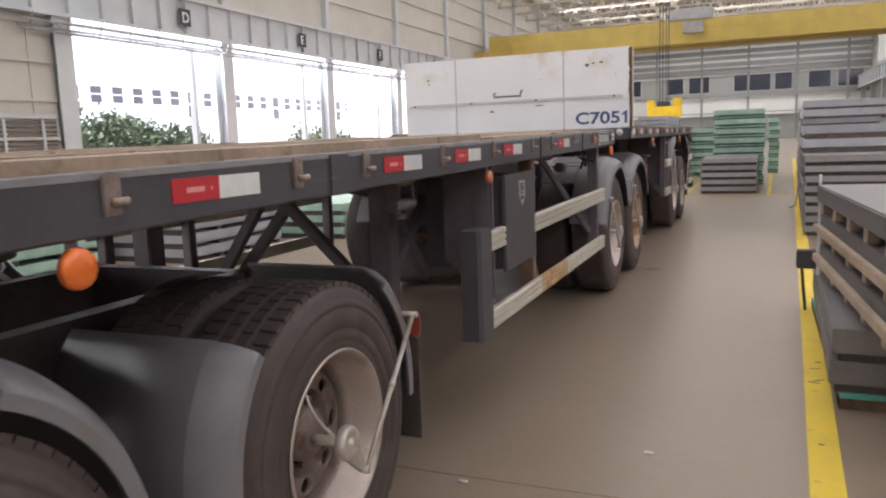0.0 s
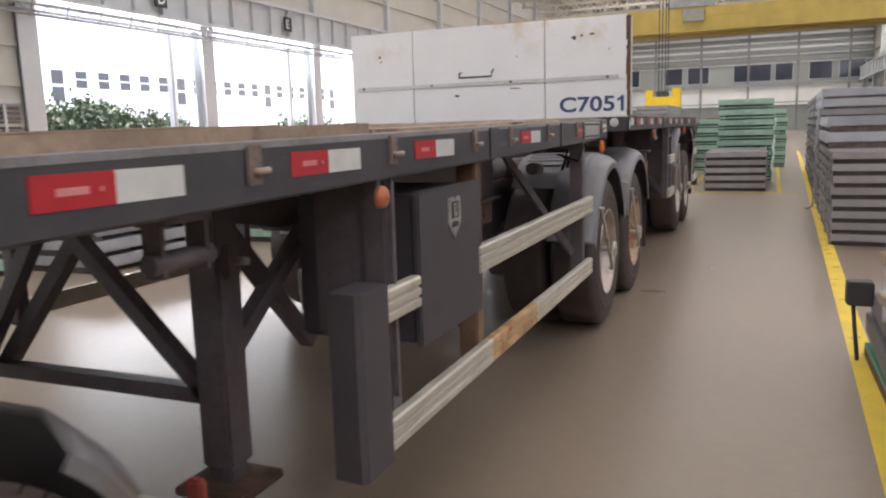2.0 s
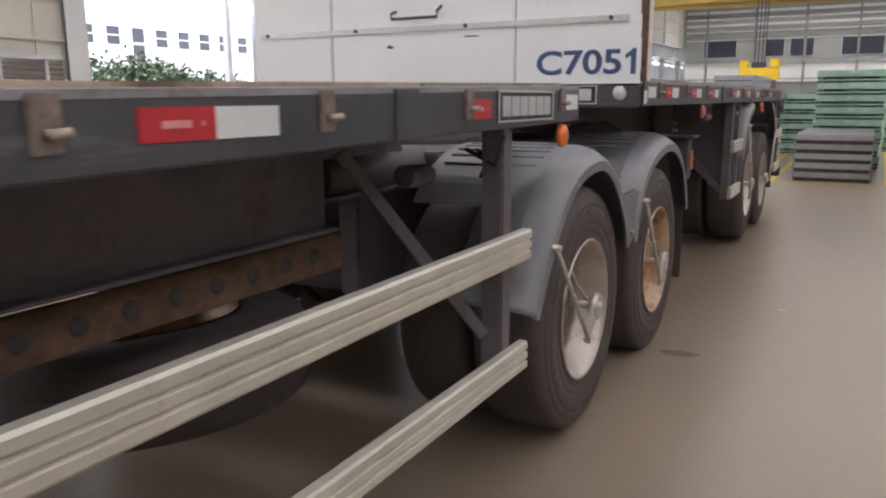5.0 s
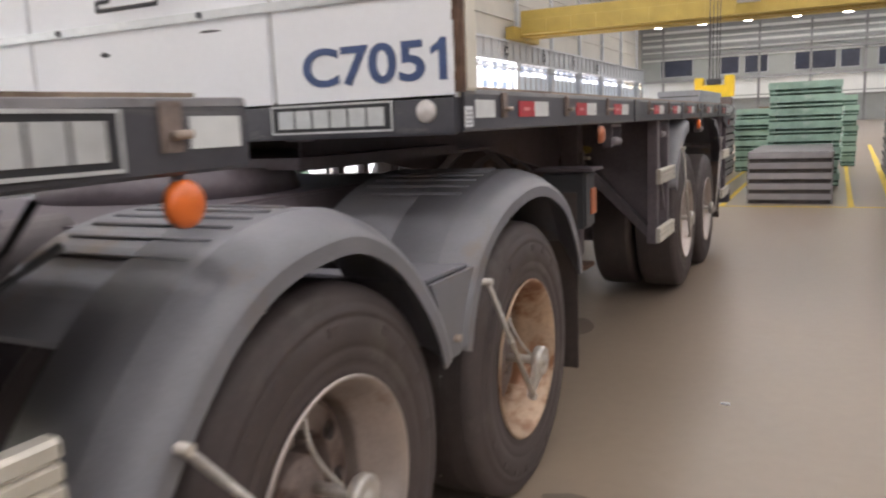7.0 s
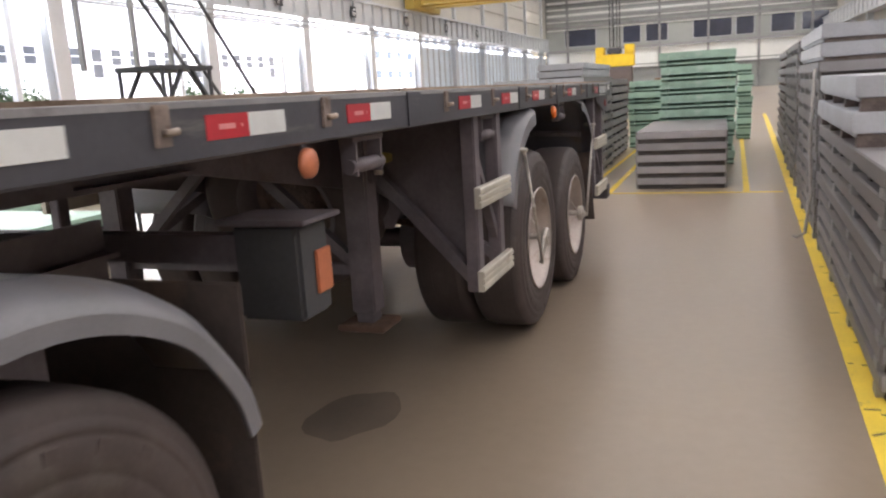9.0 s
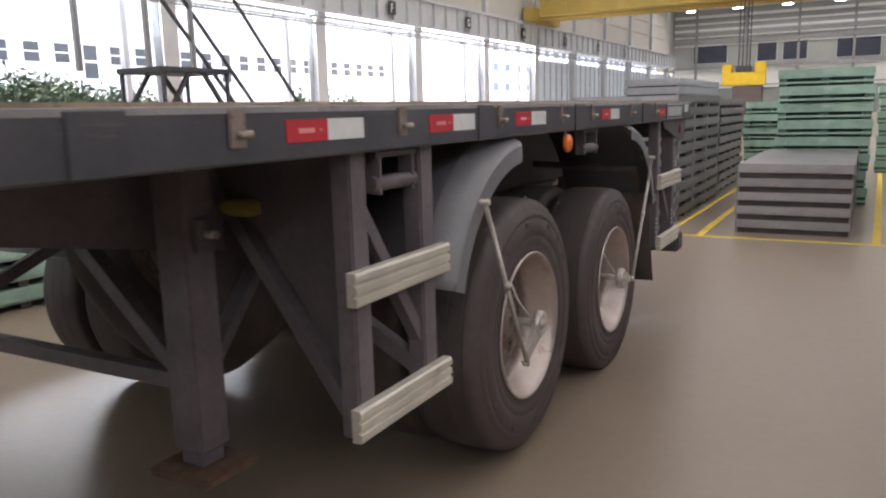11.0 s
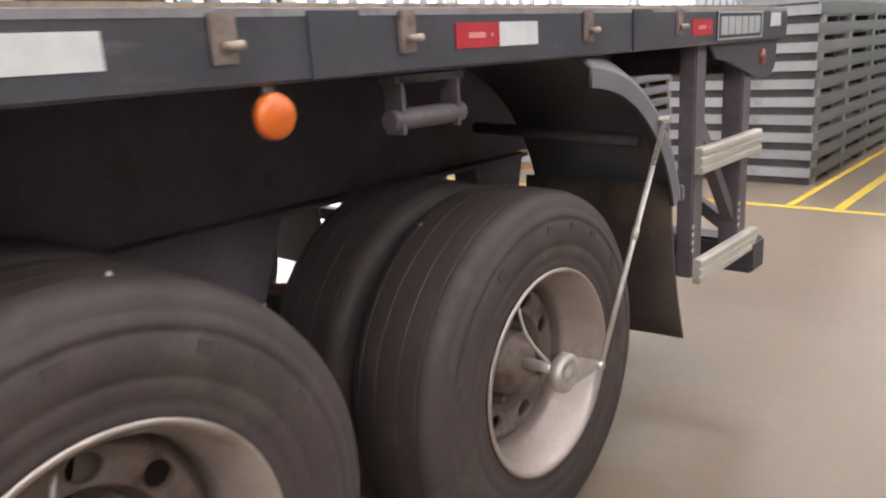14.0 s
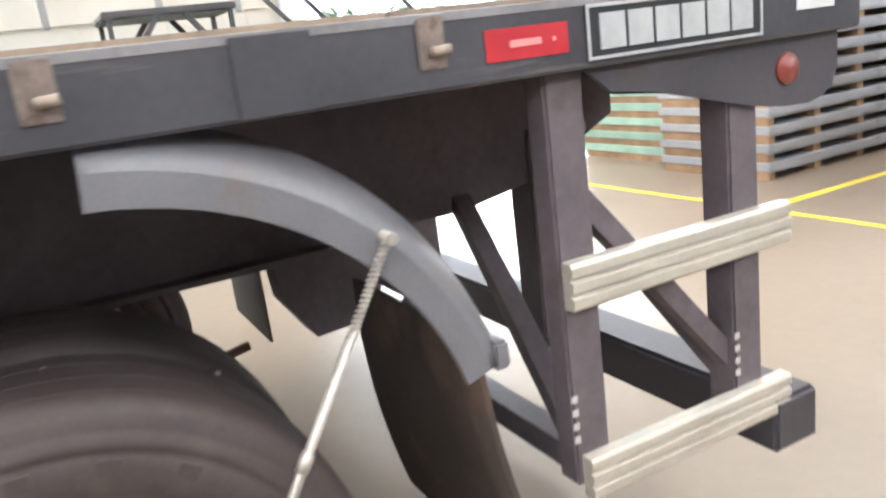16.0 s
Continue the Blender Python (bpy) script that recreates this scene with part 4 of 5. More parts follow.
def axle_set(parent, y, z=0.5, rim=None, tread=False, xo=-0.19, turn=0.0, size=1.0):
    """Twin wheels on both ends of an axle; x of the outer near wheel."""
    w = wheel(parent, xo, y, z, rim, 1, tread, True, turn, "black truck tyre on a dusty rim", size)
    if not tread:
        g = random.Random(int(y * 100))
        for k in range(22):
            if k % 11 not in (0, 4, 9):
                part("sidewall_mark", MARK_M, None, w).rotation_euler.x = 2 * math.pi * (k + (0.5 if k % 11 > 5 else 0.2)) / 22
        tread_stones(w, [(g.choice((-0.095, -0.035, 0.035, 0.095)), g.uniform(0, 6.28)) for _ in range(6)])
    wheel(parent, xo - 0.335, y, z, RIM_A, -1, tread, False, size=size)
    wheel(parent, -2.6 - xo, y, z, RIM_A, -1, tread, True, size=size)
    wheel(parent, -2.6 - xo + 0.335, y, z, RIM_A, 1, tread, False, size=size)
    part("axle", tube(bmesh.new(), [(xo, y, z), (-2.6 - xo, y, z)], 0.065, 14), BLACK, parent)
    part("brake_drum", lathe([(-0.2, 0.0), (-0.2, 0.2), (0.0, 0.205), (0.02, 0.0)], 28), BLACK, parent).matrix_basis = pose(xo - 0.5, y, z)


def inflator(parent, y, z, top, joint, x=0.0):
    """Tyre inflation arm: stub from the hub, round joint and a spring-ended tube up to the fender."""
    a = part("inflation_arm", tube(bmesh.new(), [(x - 0.15, y, z), (x - 0.01, y, z)], 0.017, 10), RODM, parent, "galvanised tyre inflation arm")
    part("rotary_joint", lathe([(-0.022, 0.0), (-0.022, 0.05), (-0.015, 0.056), (0.006, 0.056), (0.014, 0.05), (0.014, 0.034), (0.011, 0.03), (0.011, 0.018), (0.02, 0.014), (0.02, 0.0)], 32), RODM, a).matrix_basis = pose(x, y, z)
    jy, jz = joint
    bm = bmesh.new()
    dj = Vector((0, jy - y, jz - z))
    nj = Vector((0, -dj.z, dj.y)).normalized()
    lo_ = []
    for xx in (x - 0.012, x + 0.006):
        c0, c1 = Vector((xx, y, z)), Vector((xx, jy, jz))
        lo_.append([c0 + nj * 0.05, c0 + dj * 0.45 + nj * 0.032, c1 + nj * 0.012, c1 - nj * 0.012, c0 + dj * 0.45 - nj * 0.032, c0 - nj * 0.05])
    loft(bm, lo_)
    tube(bm, [(x - 0.002, jy, jz), (x + 0.02, jy, jz)], 0.013, 8)
    ty, tz = top
    d = Vector((0, ty - jy, tz - jz))
    tube(bm, [(x + 0.012, jy, jz), (x + 0.012, jy + d.y * 0.35, jz + d.z * 0.35), (x + 0.012, jy + d.y * 0.8, jz + d.z * 0.8)], 0.009, 8)
    tube(bm, [(x + 0.012, jy + d.y * 0.5, jz + d.z * 0.5), (x + 0.012, jy + d.y * 0.54, jz + d.z * 0.54)], 0.012, 8)
    part("arm_tube", bm, RODM, a)
    sp = []
    p0, p1 = Vector((x + 0.012, jy + d.y * 0.78, jz + d.z * 0.78)), Vector((x + 0.012, ty, tz))
    ax = (p1 - p0).normalized()
    u = ax.orthogonal().normalized()
    v = ax.cross(u)
    for k in range(0, 161):
        q = k / 160
        an = 2 * math.pi * 20 * q
        sp.append(p0.lerp(p1, q) + 0.0075 * (math.cos(an) * u + math.sin(an) * v))
    part("spring", tube(bmesh.new(), sp, 0.0026, 5), RODM, a)
    bm = bmesh.new()
    tube(bm, [(x + 0.03, ty, tz), (x - 0.06, ty, tz)], 0.011, 8)
    part("pivot_pin", bm, RODM, a)
    hp = [(x - 0.03 - 0.09 * q, y - 0.03 - 0.04 * math.sin(3.1 * q) - 0.02 * q, z + 0.03 + 0.20 * q) for q in np.linspace(0, 1, 12)]
    part("air_hose", tube(bmesh.new(), hp, 0.005, 6), RODM, a)


def guard_rail(parent, y0, y1, z0, z1, label="ribbed dull aluminium side guard", mat=None, x=0.0, flip=1):
    """Extruded side-guard plank with three rounded ribs."""
    h = z1 - z0
    prof = [(x - 0.032, z0), (x - 0.004, z0), (x, z0 + 0.06 * h), (x, z0 + 0.26 * h), (x - 0.009, z0 + 0.31 * h), (x - 0.009, z0 + 0.34 * h), (x, z0 + 0.39 * h), (x, z0 + 0.59 * h),
            (x - 0.009, z0 + 0.64 * h), (x - 0.009, z0 + 0.67 * h), (x, z0 + 0.72 * h), (x, z0 + 0.92 * h), (x - 0.005, z1), (x - 0.032, z1)]
    prof = [(x + flip * (px - x), pz) for px, pz in prof]
    bm = loft(bmesh.new(), [[(px, y0, pz) for px, pz in prof], [(px, y1, pz) for px, pz in prof]])
    return part("guard_rail", bm, mat or ALU, parent, label)


def tape(parent, y, z, x=0.0, red=True, white=True, length=0.31, h=0.053):
    m = part("reflective_tape", box(x, x + 0.0025, y, y + length / 2, z - h / 2, z + h / 2), WHITE_TAPE, parent, "white reflective strip") if white else None
    if red:
        r = part("reflective_tape", box(x, x + 0.0025, y - length / 2, y, z - h / 2, z + h / 2), RED, parent, "red reflective strip")
        part("print_bar", box(x + 0.0025, x + 0.0035, y - length * 0.36, y - length * 0.17, z - 0.006, z + 0.006), PINK, r)
        part("print_bar", box(x + 0.0025, x + 0.0035, y - length * 0.10, y - length * 0.08, z - 0.004, z + 0.004), PINK, r)


def stake_pocket(parent, y, zt, x=0.0):
    """Rusty pocket on the side beam with a bolt head through it."""
    bm = bmesh.new()
    bm_box(bm, x, x + 0.005, y - 0.024, y + 0.024, zt - 0.085, zt - 0.004, 0.002)
    bm_box(bm, x, x + 0.009, y - 0.026, y - 0.016, zt - 0.085, zt - 0.008, 0.002)
    p = part("stake_pocket", bm, POCKET, parent, "rusty stake pocket")
    part("bolt", tube(bmesh.new(), [(x + 0.006, y - 0.002, zt - 0.058), (x + 0.017, y, zt - 0.058), (x + 0.019, y + 0.024, zt - 0.056)], 0.008, 8), BOLT, p)


def name_plate(parent, y0, y1, z0, z1, x=0.0, axis="y"):
    """Black maker's plate with a silver border and six raised silver blocks."""
    def bx(u0, u1, v0, v1, d0, d1):
        if axis == "y":
            return box(x + d0, x + d1, u0, u1, v0, v1)
        return box(u0, u1, x - d1, x - d0, v0, v1)
    p = part("name_plate", bx(y0, y1, z0, z1, 0, 0.004), PLATE_BLACK, parent, "black maker's plate with silver relief")
    b = 0.006
    for u0, u1, v0, v1 in ((y0, y1, z0, z0 + b), (y0, y1, z1 - b, z1), (y0, y0 + b, z0 + b, z1 - b), (y1 - b, y1, z0 + b, z1 - b)):
        part("plate_border", bx(u0, u1, v0, v1, 0.004, 0.007), PLATE_SILVER, p)
    w = (y1 - y0 - 0.05) / 6
    for k in range(6):
        u = y0 + 0.025 + k * w
        part("relief_block", bx(u + 0.004, u + w - 0.004, z0 + 0.017, z1 - 0.017, 0.004, 0.007), PLATE_SILVER, p)


def side_lamp(parent, y, z, mat=None, r=0.037, x=0.0):
    l = part("side_marker", lathe([(-0.012, 0.0), (-0.012, r + 0.004), (0.0, r + 0.003), (0.006, r), (0.012, r * 0.7), (0.014, 0.0)], 24), mat or AMBER, parent, "round amber side marker")
    l.matrix_basis = pose(x, y, z)
    part("bracket", box(-0.02, -0.012, -0.012, 0.012, 0, 0.07), BLACK, l)


def landing_leg(parent, x, y, top, foot, w=0.062):
    l = part("landing_leg", box(x - w, x + w, y - w, y + w, foot + 0.08, top, 0.008), BLACK, parent)
    part("inner_leg", box(x - w + 0.014, x + w - 0.014, y - w + 0.014, y + w - 0.014, foot + 0.03, foot + 0.08, 0.006), BLACK, l)
    part("foot_plate", box(x - 0.12, x + 0.12, y - 0.11, y + 0.11, foot, foot + 0.03, 0.006), RUST, l, "rust-worn foot plate")
    part("gearbox", box(x + w, x + w + 0.02, y - 0.035, y + 0.035, top - 0.27, top - 0.17, 0.008), BLACK, l)
    part("crank_stub", tube(bmesh.new(), [(x + w + 0.015, y + 0.01, top - 0.22), (x + w + 0.06, y + 0.01, top - 0.22)], 0.012, 10), RODM, l)


def roller(parent, y, z, x=-0.04, h=0.085):
    """Strap winch hung under the beam."""
    bm = bmesh.new()
    bm_box(bm, x - 0.05, x + 0.0, y - h - 0.01, y - h, z - 0.03, z + 0.085)
    bm_box(bm, x - 0.05, x + 0.0, y + h, y + h + 0.01, z - 0.03, z + 0.085)
    bm_box(bm, x - 0.05, x + 0.0, y - h - 0.025, y + h + 0.025, z + 0.075, z + 0.09)
    p = part("strap_winch", bm, BLACK, parent, "black strap winch under the beam")
    part("drum", tube(bmesh.new(), [(x - 0.02, y - h - 0.03, z), (x - 0.02, y + h + 0.03, z)], 0.023, 12), BLACK, p)


def i_beam(parent, x, y0, y1, z0, z1, fl=0.13, t=0.016):
    part("beam_web", box(x - t / 2, x + t / 2, y0, y1, z0 + t, z1 - t), BLACK, parent)
    part("beam_flange", box(x - fl / 2, x + fl / 2, y0, y1, z0, z0 + t), BLACK, parent)
    part("beam_flange", box(x - fl / 2, x + fl / 2, y0, y1, z1 - t, z1), BLACK, parent)


def fender_shell(parent, pts, x0, x1, lip, label, name="fender", thick=0.012, ribs=()):
    """Bent sheet over a wheel: top skin along pts of (y, z), with a turned-down outer lip."""
    n = len(pts)
    bm = bmesh.new()
    nor = []
    for i in range(n):
        a, b = pts[max(0, i - 1)], pts[min(n - 1, i + 1)]
        t = Vector((0, b[0] - a[0], b[1] - a[1])).normalized()
        nor.append(Vector((0, -t.z, t.y)))
    for i in range(n):
        if nor[i].z < 0 and abs(nor[i].z) > 0.2:
            nor[i] = -nor[i]
    loops = []
    for (y, z), nn in zip(pts, nor):
        o = Vector((0, y, z))
        inn = o - nn * lip
        r = 0.02
        c = o + nn * 0.045
        loops.append([(x0, *(o - nn * r).yz), (x0 - 0.006, *(o - nn * 0.004).yz), (x0 - 0.05, *(o + nn * 0.026).yz), (x0 - 0.11, *c.yz), (x1, *c.yz), (x1, *(c - nn * thick).yz),
                      (x0 - 0.11, *(c - nn * thick).yz), (x0 - thick, *(o - nn * r).yz), (x0 - thick, *inn.yz), (x0, *inn.yz)])
    loft(bm, loops, True)
    creases = {round(c, 5) for lp in loops for c in (lp[0][0], lp[3][0])}
    for e in bm.edges:
        xa, xb = e.verts[0].co.x, e.verts[1].co.x
        if abs(xa - xb) < 1e-6 and round(xa, 5) in creases:
            e.smooth = False
    f = part(name, bm, FENDER, parent, label)
    for f0 in f.data.polygons:
        f0.use_smooth = True
    return f


def arc(cy, cz, r, a0, a1, n):
    return [(cy + r * math.cos(radians(a0 + (a1 - a0) * k / n)), cz + r * math.sin(radians(a0 + (a1 - a0) * k / n))) for k in range(n + 1)]


# ---- first trailer ----
def z1(y):
    """Top of the first trailer's side beam, which dips towards the nose."""
    return 1.380 + 0.0135 * y


T1 = thing("flatbed_trailer", "black flatbed semi-trailer with timber deck and amber markers", "trailer", "coupled trailers", (0, 0, LIFT))
F1, E1 = -6.6, 1.02


def slope_beam(x0, x1, y0, y1, dz0, dz1, zf):
    bm = bmesh.new()
    lp = []
    for y in (y0, y1):
        t = zf(y)
        lp.append([(x0, y, t + dz0), (x1, y, t + dz0), (x1, y, t + dz1), (x0, y, t + dz1)])
    return loft(bm, lp)


def side_beam(parent, y0, y1, zf, h, x=0.0, flip=1):
    """C-section beam with a rolled top lip and a bottom flange."""
    prof = [(0, -h + 0.006), (0, -0.010), (-0.004, -0.003), (-0.012, 0.0), (-0.06, 0.0), (-0.06, -0.008), (-0.012, -0.008), (-0.008, -0.014), (-0.008, -h + 0.008), (-0.06, -h + 0.008), (-0.06, -h), (-0.006, -h)]
    loops = [[(x + flip * px, y, zf(y) + pz) for px, pz in prof] for y in np.linspace(y0, y1, 9)]
    edge = [(0.0015, -0.013), (-0.003, 0.0005), (-0.012, 0.0025), (-0.055, 0.0025), (-0.055, 0.0), (-0.012, 0.0), (-0.004, -0.003), (0.0, -0.013)]
    part("beam_edge", loft(bmesh.new(), [[(x + flip * px, y, zf(y) + pz) for px, pz in edge] for y in np.linspace(y0, y1, 9)]), DUSTYLIP, parent, "dusty worn top edge of the beam")
    return part("side_beam", loft(bmesh.new(), loops), BEAM, parent, "scuffed dark blue-black side beam")


side_beam(T1, F1, E1, z1, 0.122)
side_beam(T1, F1, E1, z1, 0.122, -2.6, -1)
part("end_beam", slope_beam(-2.54, -0.06, E1 - 0.05, E1, -0.12, 0.0, z1), BEAM, T1)
part("end_beam", slope_beam(-2.54, -0.06, F1, F1 + 0.05, -0.12, 0.0, z1), BEAM, T1)
for y in (-4.82, -3.62, -1.31, -0.2):
    part("joint_plate", slope_beam(0.0, 0.006, y - 0.05, y + 0.05, -0.118, -0.004, z1), BEAM, T1)
for x in (-0.8, -1.8):
    i_beam(T1, x, F1 + 0.3, -2.0, 1.13, 1.235)
    bm = loft(bmesh.new(), [[(x + o, -2.6, 1.22), (x + o, E1, 1.22), (x + o, E1 + 0.06, 1.10), (x + o, E1 + 2.55, 1.10), (x + o, E1 + 2.55, 1.0), (x + o, -1.6, 1.0), (x + o, -2.3, 1.13)] for o in (-0.01, 0.01)])
    part("chassis_beam", bm, BLACK, T1)
    part("beam_flange", box(x - 0.065, x + 0.065, -1.6, E1 + 2.55, 0.985, 1.0), BLACK, T1)
for y in np.arange(F1 + 0.4, E1, 0.62):
    part("cross_member", slope_beam(-2.54, -0.06, y - 0.03, y + 0.03, -0.11, -0.01, z1), BLACK, T1)
for y in (-4.49, -3.84, -3.45, -2.81, -2.18, -1.52, -1.10, -0.50, 0.12, 0.84):
    stake_pocket(T1, y, z1(y))
for y in (-5.1, -4.17, -3.17, -2.525, -1.88, -0.80):
    tape(T1, y, z1(y) - 0.055)
tape(T1, 0.26, z1(0.2) - 0.06, white=False)
tape(T1, 0.88, z1(0.9) - 0.055, red=False, length=0.24)
name_plate(T1, 0.30, 0.74, z1(0.5) - 0.105, z1(0.5) - 0.012)
side_lamp(T1, -4.58, 1.145)
side_lamp(T1, -2.25, 1.182, FADED, r=0.027)
side_lamp(T1, 0.86, 1.222)
landing_leg(T1, -0.53, -2.31, 1.22, 0.30, 0.054)
landing_leg(T1, -2.04, -2.29, 1.22, 0.33)
for a, b in (((-0.60, -2.29, 0.58), (-1.16, -2.29, 1.12)), ((-1.60, -2.29, 0.58), (-1.22, -2.29, 1.12)), ((-1.52, -2.25, 0.58), (-1.05, -2.25, 1.12)), ((-0.62, -2.29, 0.58), (-1.98, -2.29, 0.58)),
             ((-0.53, -2.27, 0.71), (-0.53, -1.80, 1.05)), ((-0.55, -2.22, 1.07), (-0.55, -1.80, 0.62))):
    part("brace", bar(bmesh.new(), a, b, 0.05), BLACK, T1)
# front gusset, guard posts and tool box
bm = bmesh.new()
loft(bm, [[(-0.275, -2.16 + o, 1.24), (-0.02, -2.16 + o, 1.24), (-0.02, -2.16 + o, 0.59), (-0.06, -2.16 + o, 0.59), (-0.24, -2.16 + o, 0.745), (-0.275, -2.16 + o, 0.775)] for o in (0, 0.014)])
part("gusset_plate", bm, BLACK, T1)
part("guard_end_cover", loft(bmesh.new(), [[(-0.10, -2.40, z), (-0.015, -2.41, z), (0.0, -2.39, z), (0.0, -2.245, z), (-0.10, -2.245, z)] for z in (0.43, 0.945)]), DOORPAINT, T1, "dark grey guard end cover")
guard_rail(T1, -2.245, -2.02, 0.83, 0.925)
guard_rail(T1, -1.48, 0.585, 0.83, 0.93)
guard_rail(T1, -2.245, -1.36, 0.455, 0.55)
guard_rail(T1, -1.36, -0.72, 0.455, 0.55, "rust-streaked aluminium side guard", RUSTALU)
guard_rail(T1, -0.72, 0.565, 0.455, 0.55)
for y in (-2.14, -1.40, 0.46):
    part("guard_post", box(-0.11, -0.035, y - 0.035, y + 0.035, 0.44, z1(y) - 0.11, 0.006), RUSTPOST if y == -1.40 else BLACK, T1)
for z in (0.455, 0.83):
    guard_rail(T1, -2.245, 0.58, z, z + 0.095, x=-2.6, flip=-1)
for y in (-2.14, -1.40, 0.46):
    part("guard_post", box(-2.565, -2.49, y - 0.035, y + 0.035, 0.44, z1(y) - 0.11, 0.006), BLACK, T1)
part("guard_brace", bar(bmesh.new(), (-0.10, 0.42, 0.6), (-0.40, 0.08, 1.2), 0.036), BLACK, T1)
part("guard_brace", bar(bmesh.new(), (-0.07, -1.40, 0.6), (-0.7, -1.40, 1.1), 0.05), BLACK, T1)
tb = part("tool_box", box(-0.45, -0.03, -1.99, -1.46, 0.70, 1.165, 0.012), DOORPAINT, T1, "charcoal steel tool box")
part("door", box(-0.03, -0.008, -2.005, -1.445, 0.69, 1.175, 0.006), DOORPAINT, tb)
bm = bmesh.new()
sh = [(-0.075, 0.055), (-0.065, 0.066), (0.065, 0.066), (0.075, 0.055), (0.075, -0.03), (0.0, -0.085), (-0.075, -0.03)]
loft(bm, [[(-0.008, -1.72 + a * 0.72, 1.075 + b * 0.9) for a, b in sh], [(-0.003, -1.72 + a * 0.72, 1.075 + b * 0.9) for a, b in sh]])
bg = part("badge", bm, BADGE, tb, "chrome shield-shaped lock plate")
part("badge_inset", box(-0.003, -0.001, -1.75, -1.69, 1.065, 1.12), DARKSTEEL, bg)
part("badge_bar", box(-0.001, 0.001, -1.733, -1.707, 1.07, 1.115), BADGE, bg)
part("badge_inset", box(-0.003, -0.001, -1.745, -1.695, 1.035, 1.052), DARKSTEEL, bg)
# spare wheel, tanks and brake gear under the first trailer
sw = wheel(T1, -0.62, -0.45, 0.60, RIM_B, 1, False, True, label="spare tyre slung under the frame")
sw.matrix_basis = Matrix.Translation((-1.15, 0.0, 0.47)) @ Matrix.Rotation(radians(84), 4, 'Y')
sc = part("spare_carrier", box(-0.58, -0.56, -1.35, 0.30, 0.80, 0.92, 0.004), RUST, T1, "rusty perforated spare wheel carrier")
# dark discs paint the shade of the holes; the carrier is not cut
hole_disc = to_mesh("hole_disc", lathe([(0.0, 0.0), (0.0, 0.026), (0.003, 0.026), (0.003, 0.0)], 14), DARKGAP)
for k in range(11):
    part("hole_disc", hole_disc, None, sc).location = (-0.561, -1.25 + 0.14 * k, 0.86)
part("frame_plate", box(-0.50, -0.488, -1.42, 0.12, 0.97, 1.235, 0.003), BLACK, T1, "dark steel frame plate")
part("frame_plate_lip", box(-0.50, -0.44, -1.42, 0.12, 0.96, 0.97, 0.003), BLACK, T1)
part("air_tank", tube(bmesh.new(), [(-0.84, 0.50, 1.06), (-0.84, 1.25, 1.06)], 0.09, 24), TANK, T1, "dusty air tank")
part("brake_chamber", tube(bmesh.new(), [(-0.30, 0.27, 1.115), (-0.30, 0.41, 1.11)], 0.036, 18), BLACK, T1)
roller(T1, -2.86, 1.11, x=-0.14, h=0.06)
for i in range(4):
    part("air_hose", tube(bmesh.new(), [(-0.03 - 0.05 * i, 0.42 + 0.1 * i, 1.24), (-0.05 - 0.05 * i, 0.40 + 0.07 * i, 1.15 - 0.02 * i), (-0.2, 0.5 + 0.09 * i, 1.19 - 0.01 * i)], 0.008, 6), HOSE, T1)
axle_set(T1, 1.305, 0.472, RIM_A, False, -0.19, 10)
axle_set(T1, 2.558, 0.452, RIM_B, False, -0.19, 33)
inflator(T1, 1.327, 0.485, (0.79, 0.83), (1.20, 0.37))
inflator(T1, 2.579, 0.44, (2.06, 0.85), (2.46, 0.34))
# twin fender over both axles
FRONT_ARCH = [(0.62, 0.62), (0.66, 0.69), (0.72, 0.785), (0.80, 0.885), (0.90, 0.985), (1.0, 1.05), (1.09, 1.088), (1.20, 1.11), (1.34, 1.117), (1.45, 1.092), (1.556, 1.038), (1.63, 0.98), (1.70, 0.91), (1.77, 0.82), (1.81, 0.745), (1.837, 0.672)]
REAR_ARCH = [(1.905, 0.672), (1.935, 0.760), (1.975, 0.840), (2.04, 0.933), (2.12, 0.998), (2.23, 1.053), (2.36, 1.093), (2.53, 1.118), (2.70, 1.108), (2.86, 1.058), (2.99, 0.983), (3.08, 0.885), (3.15, 0.780), (3.18, 0.680)]


def smooth_arch(pts):
    """Three times as many points along the arch, on a smooth curve through the given ones."""
    out = [pts[0]]
    for i in range(len(pts) - 1):
        a, b, c, d = pts[max(0, i - 1)], pts[i], pts[i + 1], pts[min(len(pts) - 1, i + 2)]
        for q in (0.33, 0.67, 1.0):
            out.append(tuple(0.5 * (2 * b[m] + (c[m] - a[m]) * q + (2 * a[m] - 5 * b[m] + 4 * c[m] - d[m]) * q * q + (3 * b[m] - a[m] - 3 * c[m] + d[m]) * q ** 3) for m in (0, 1)))
    return out


def rib_height(arch, y):
    for (ya, za), (yb, zb_) in zip(arch, arch[1:]):
        if ya <= y <= yb:
            return za + (zb_ - za) * (y - ya) / (yb - ya) + 0.046
    return arch[0][1]


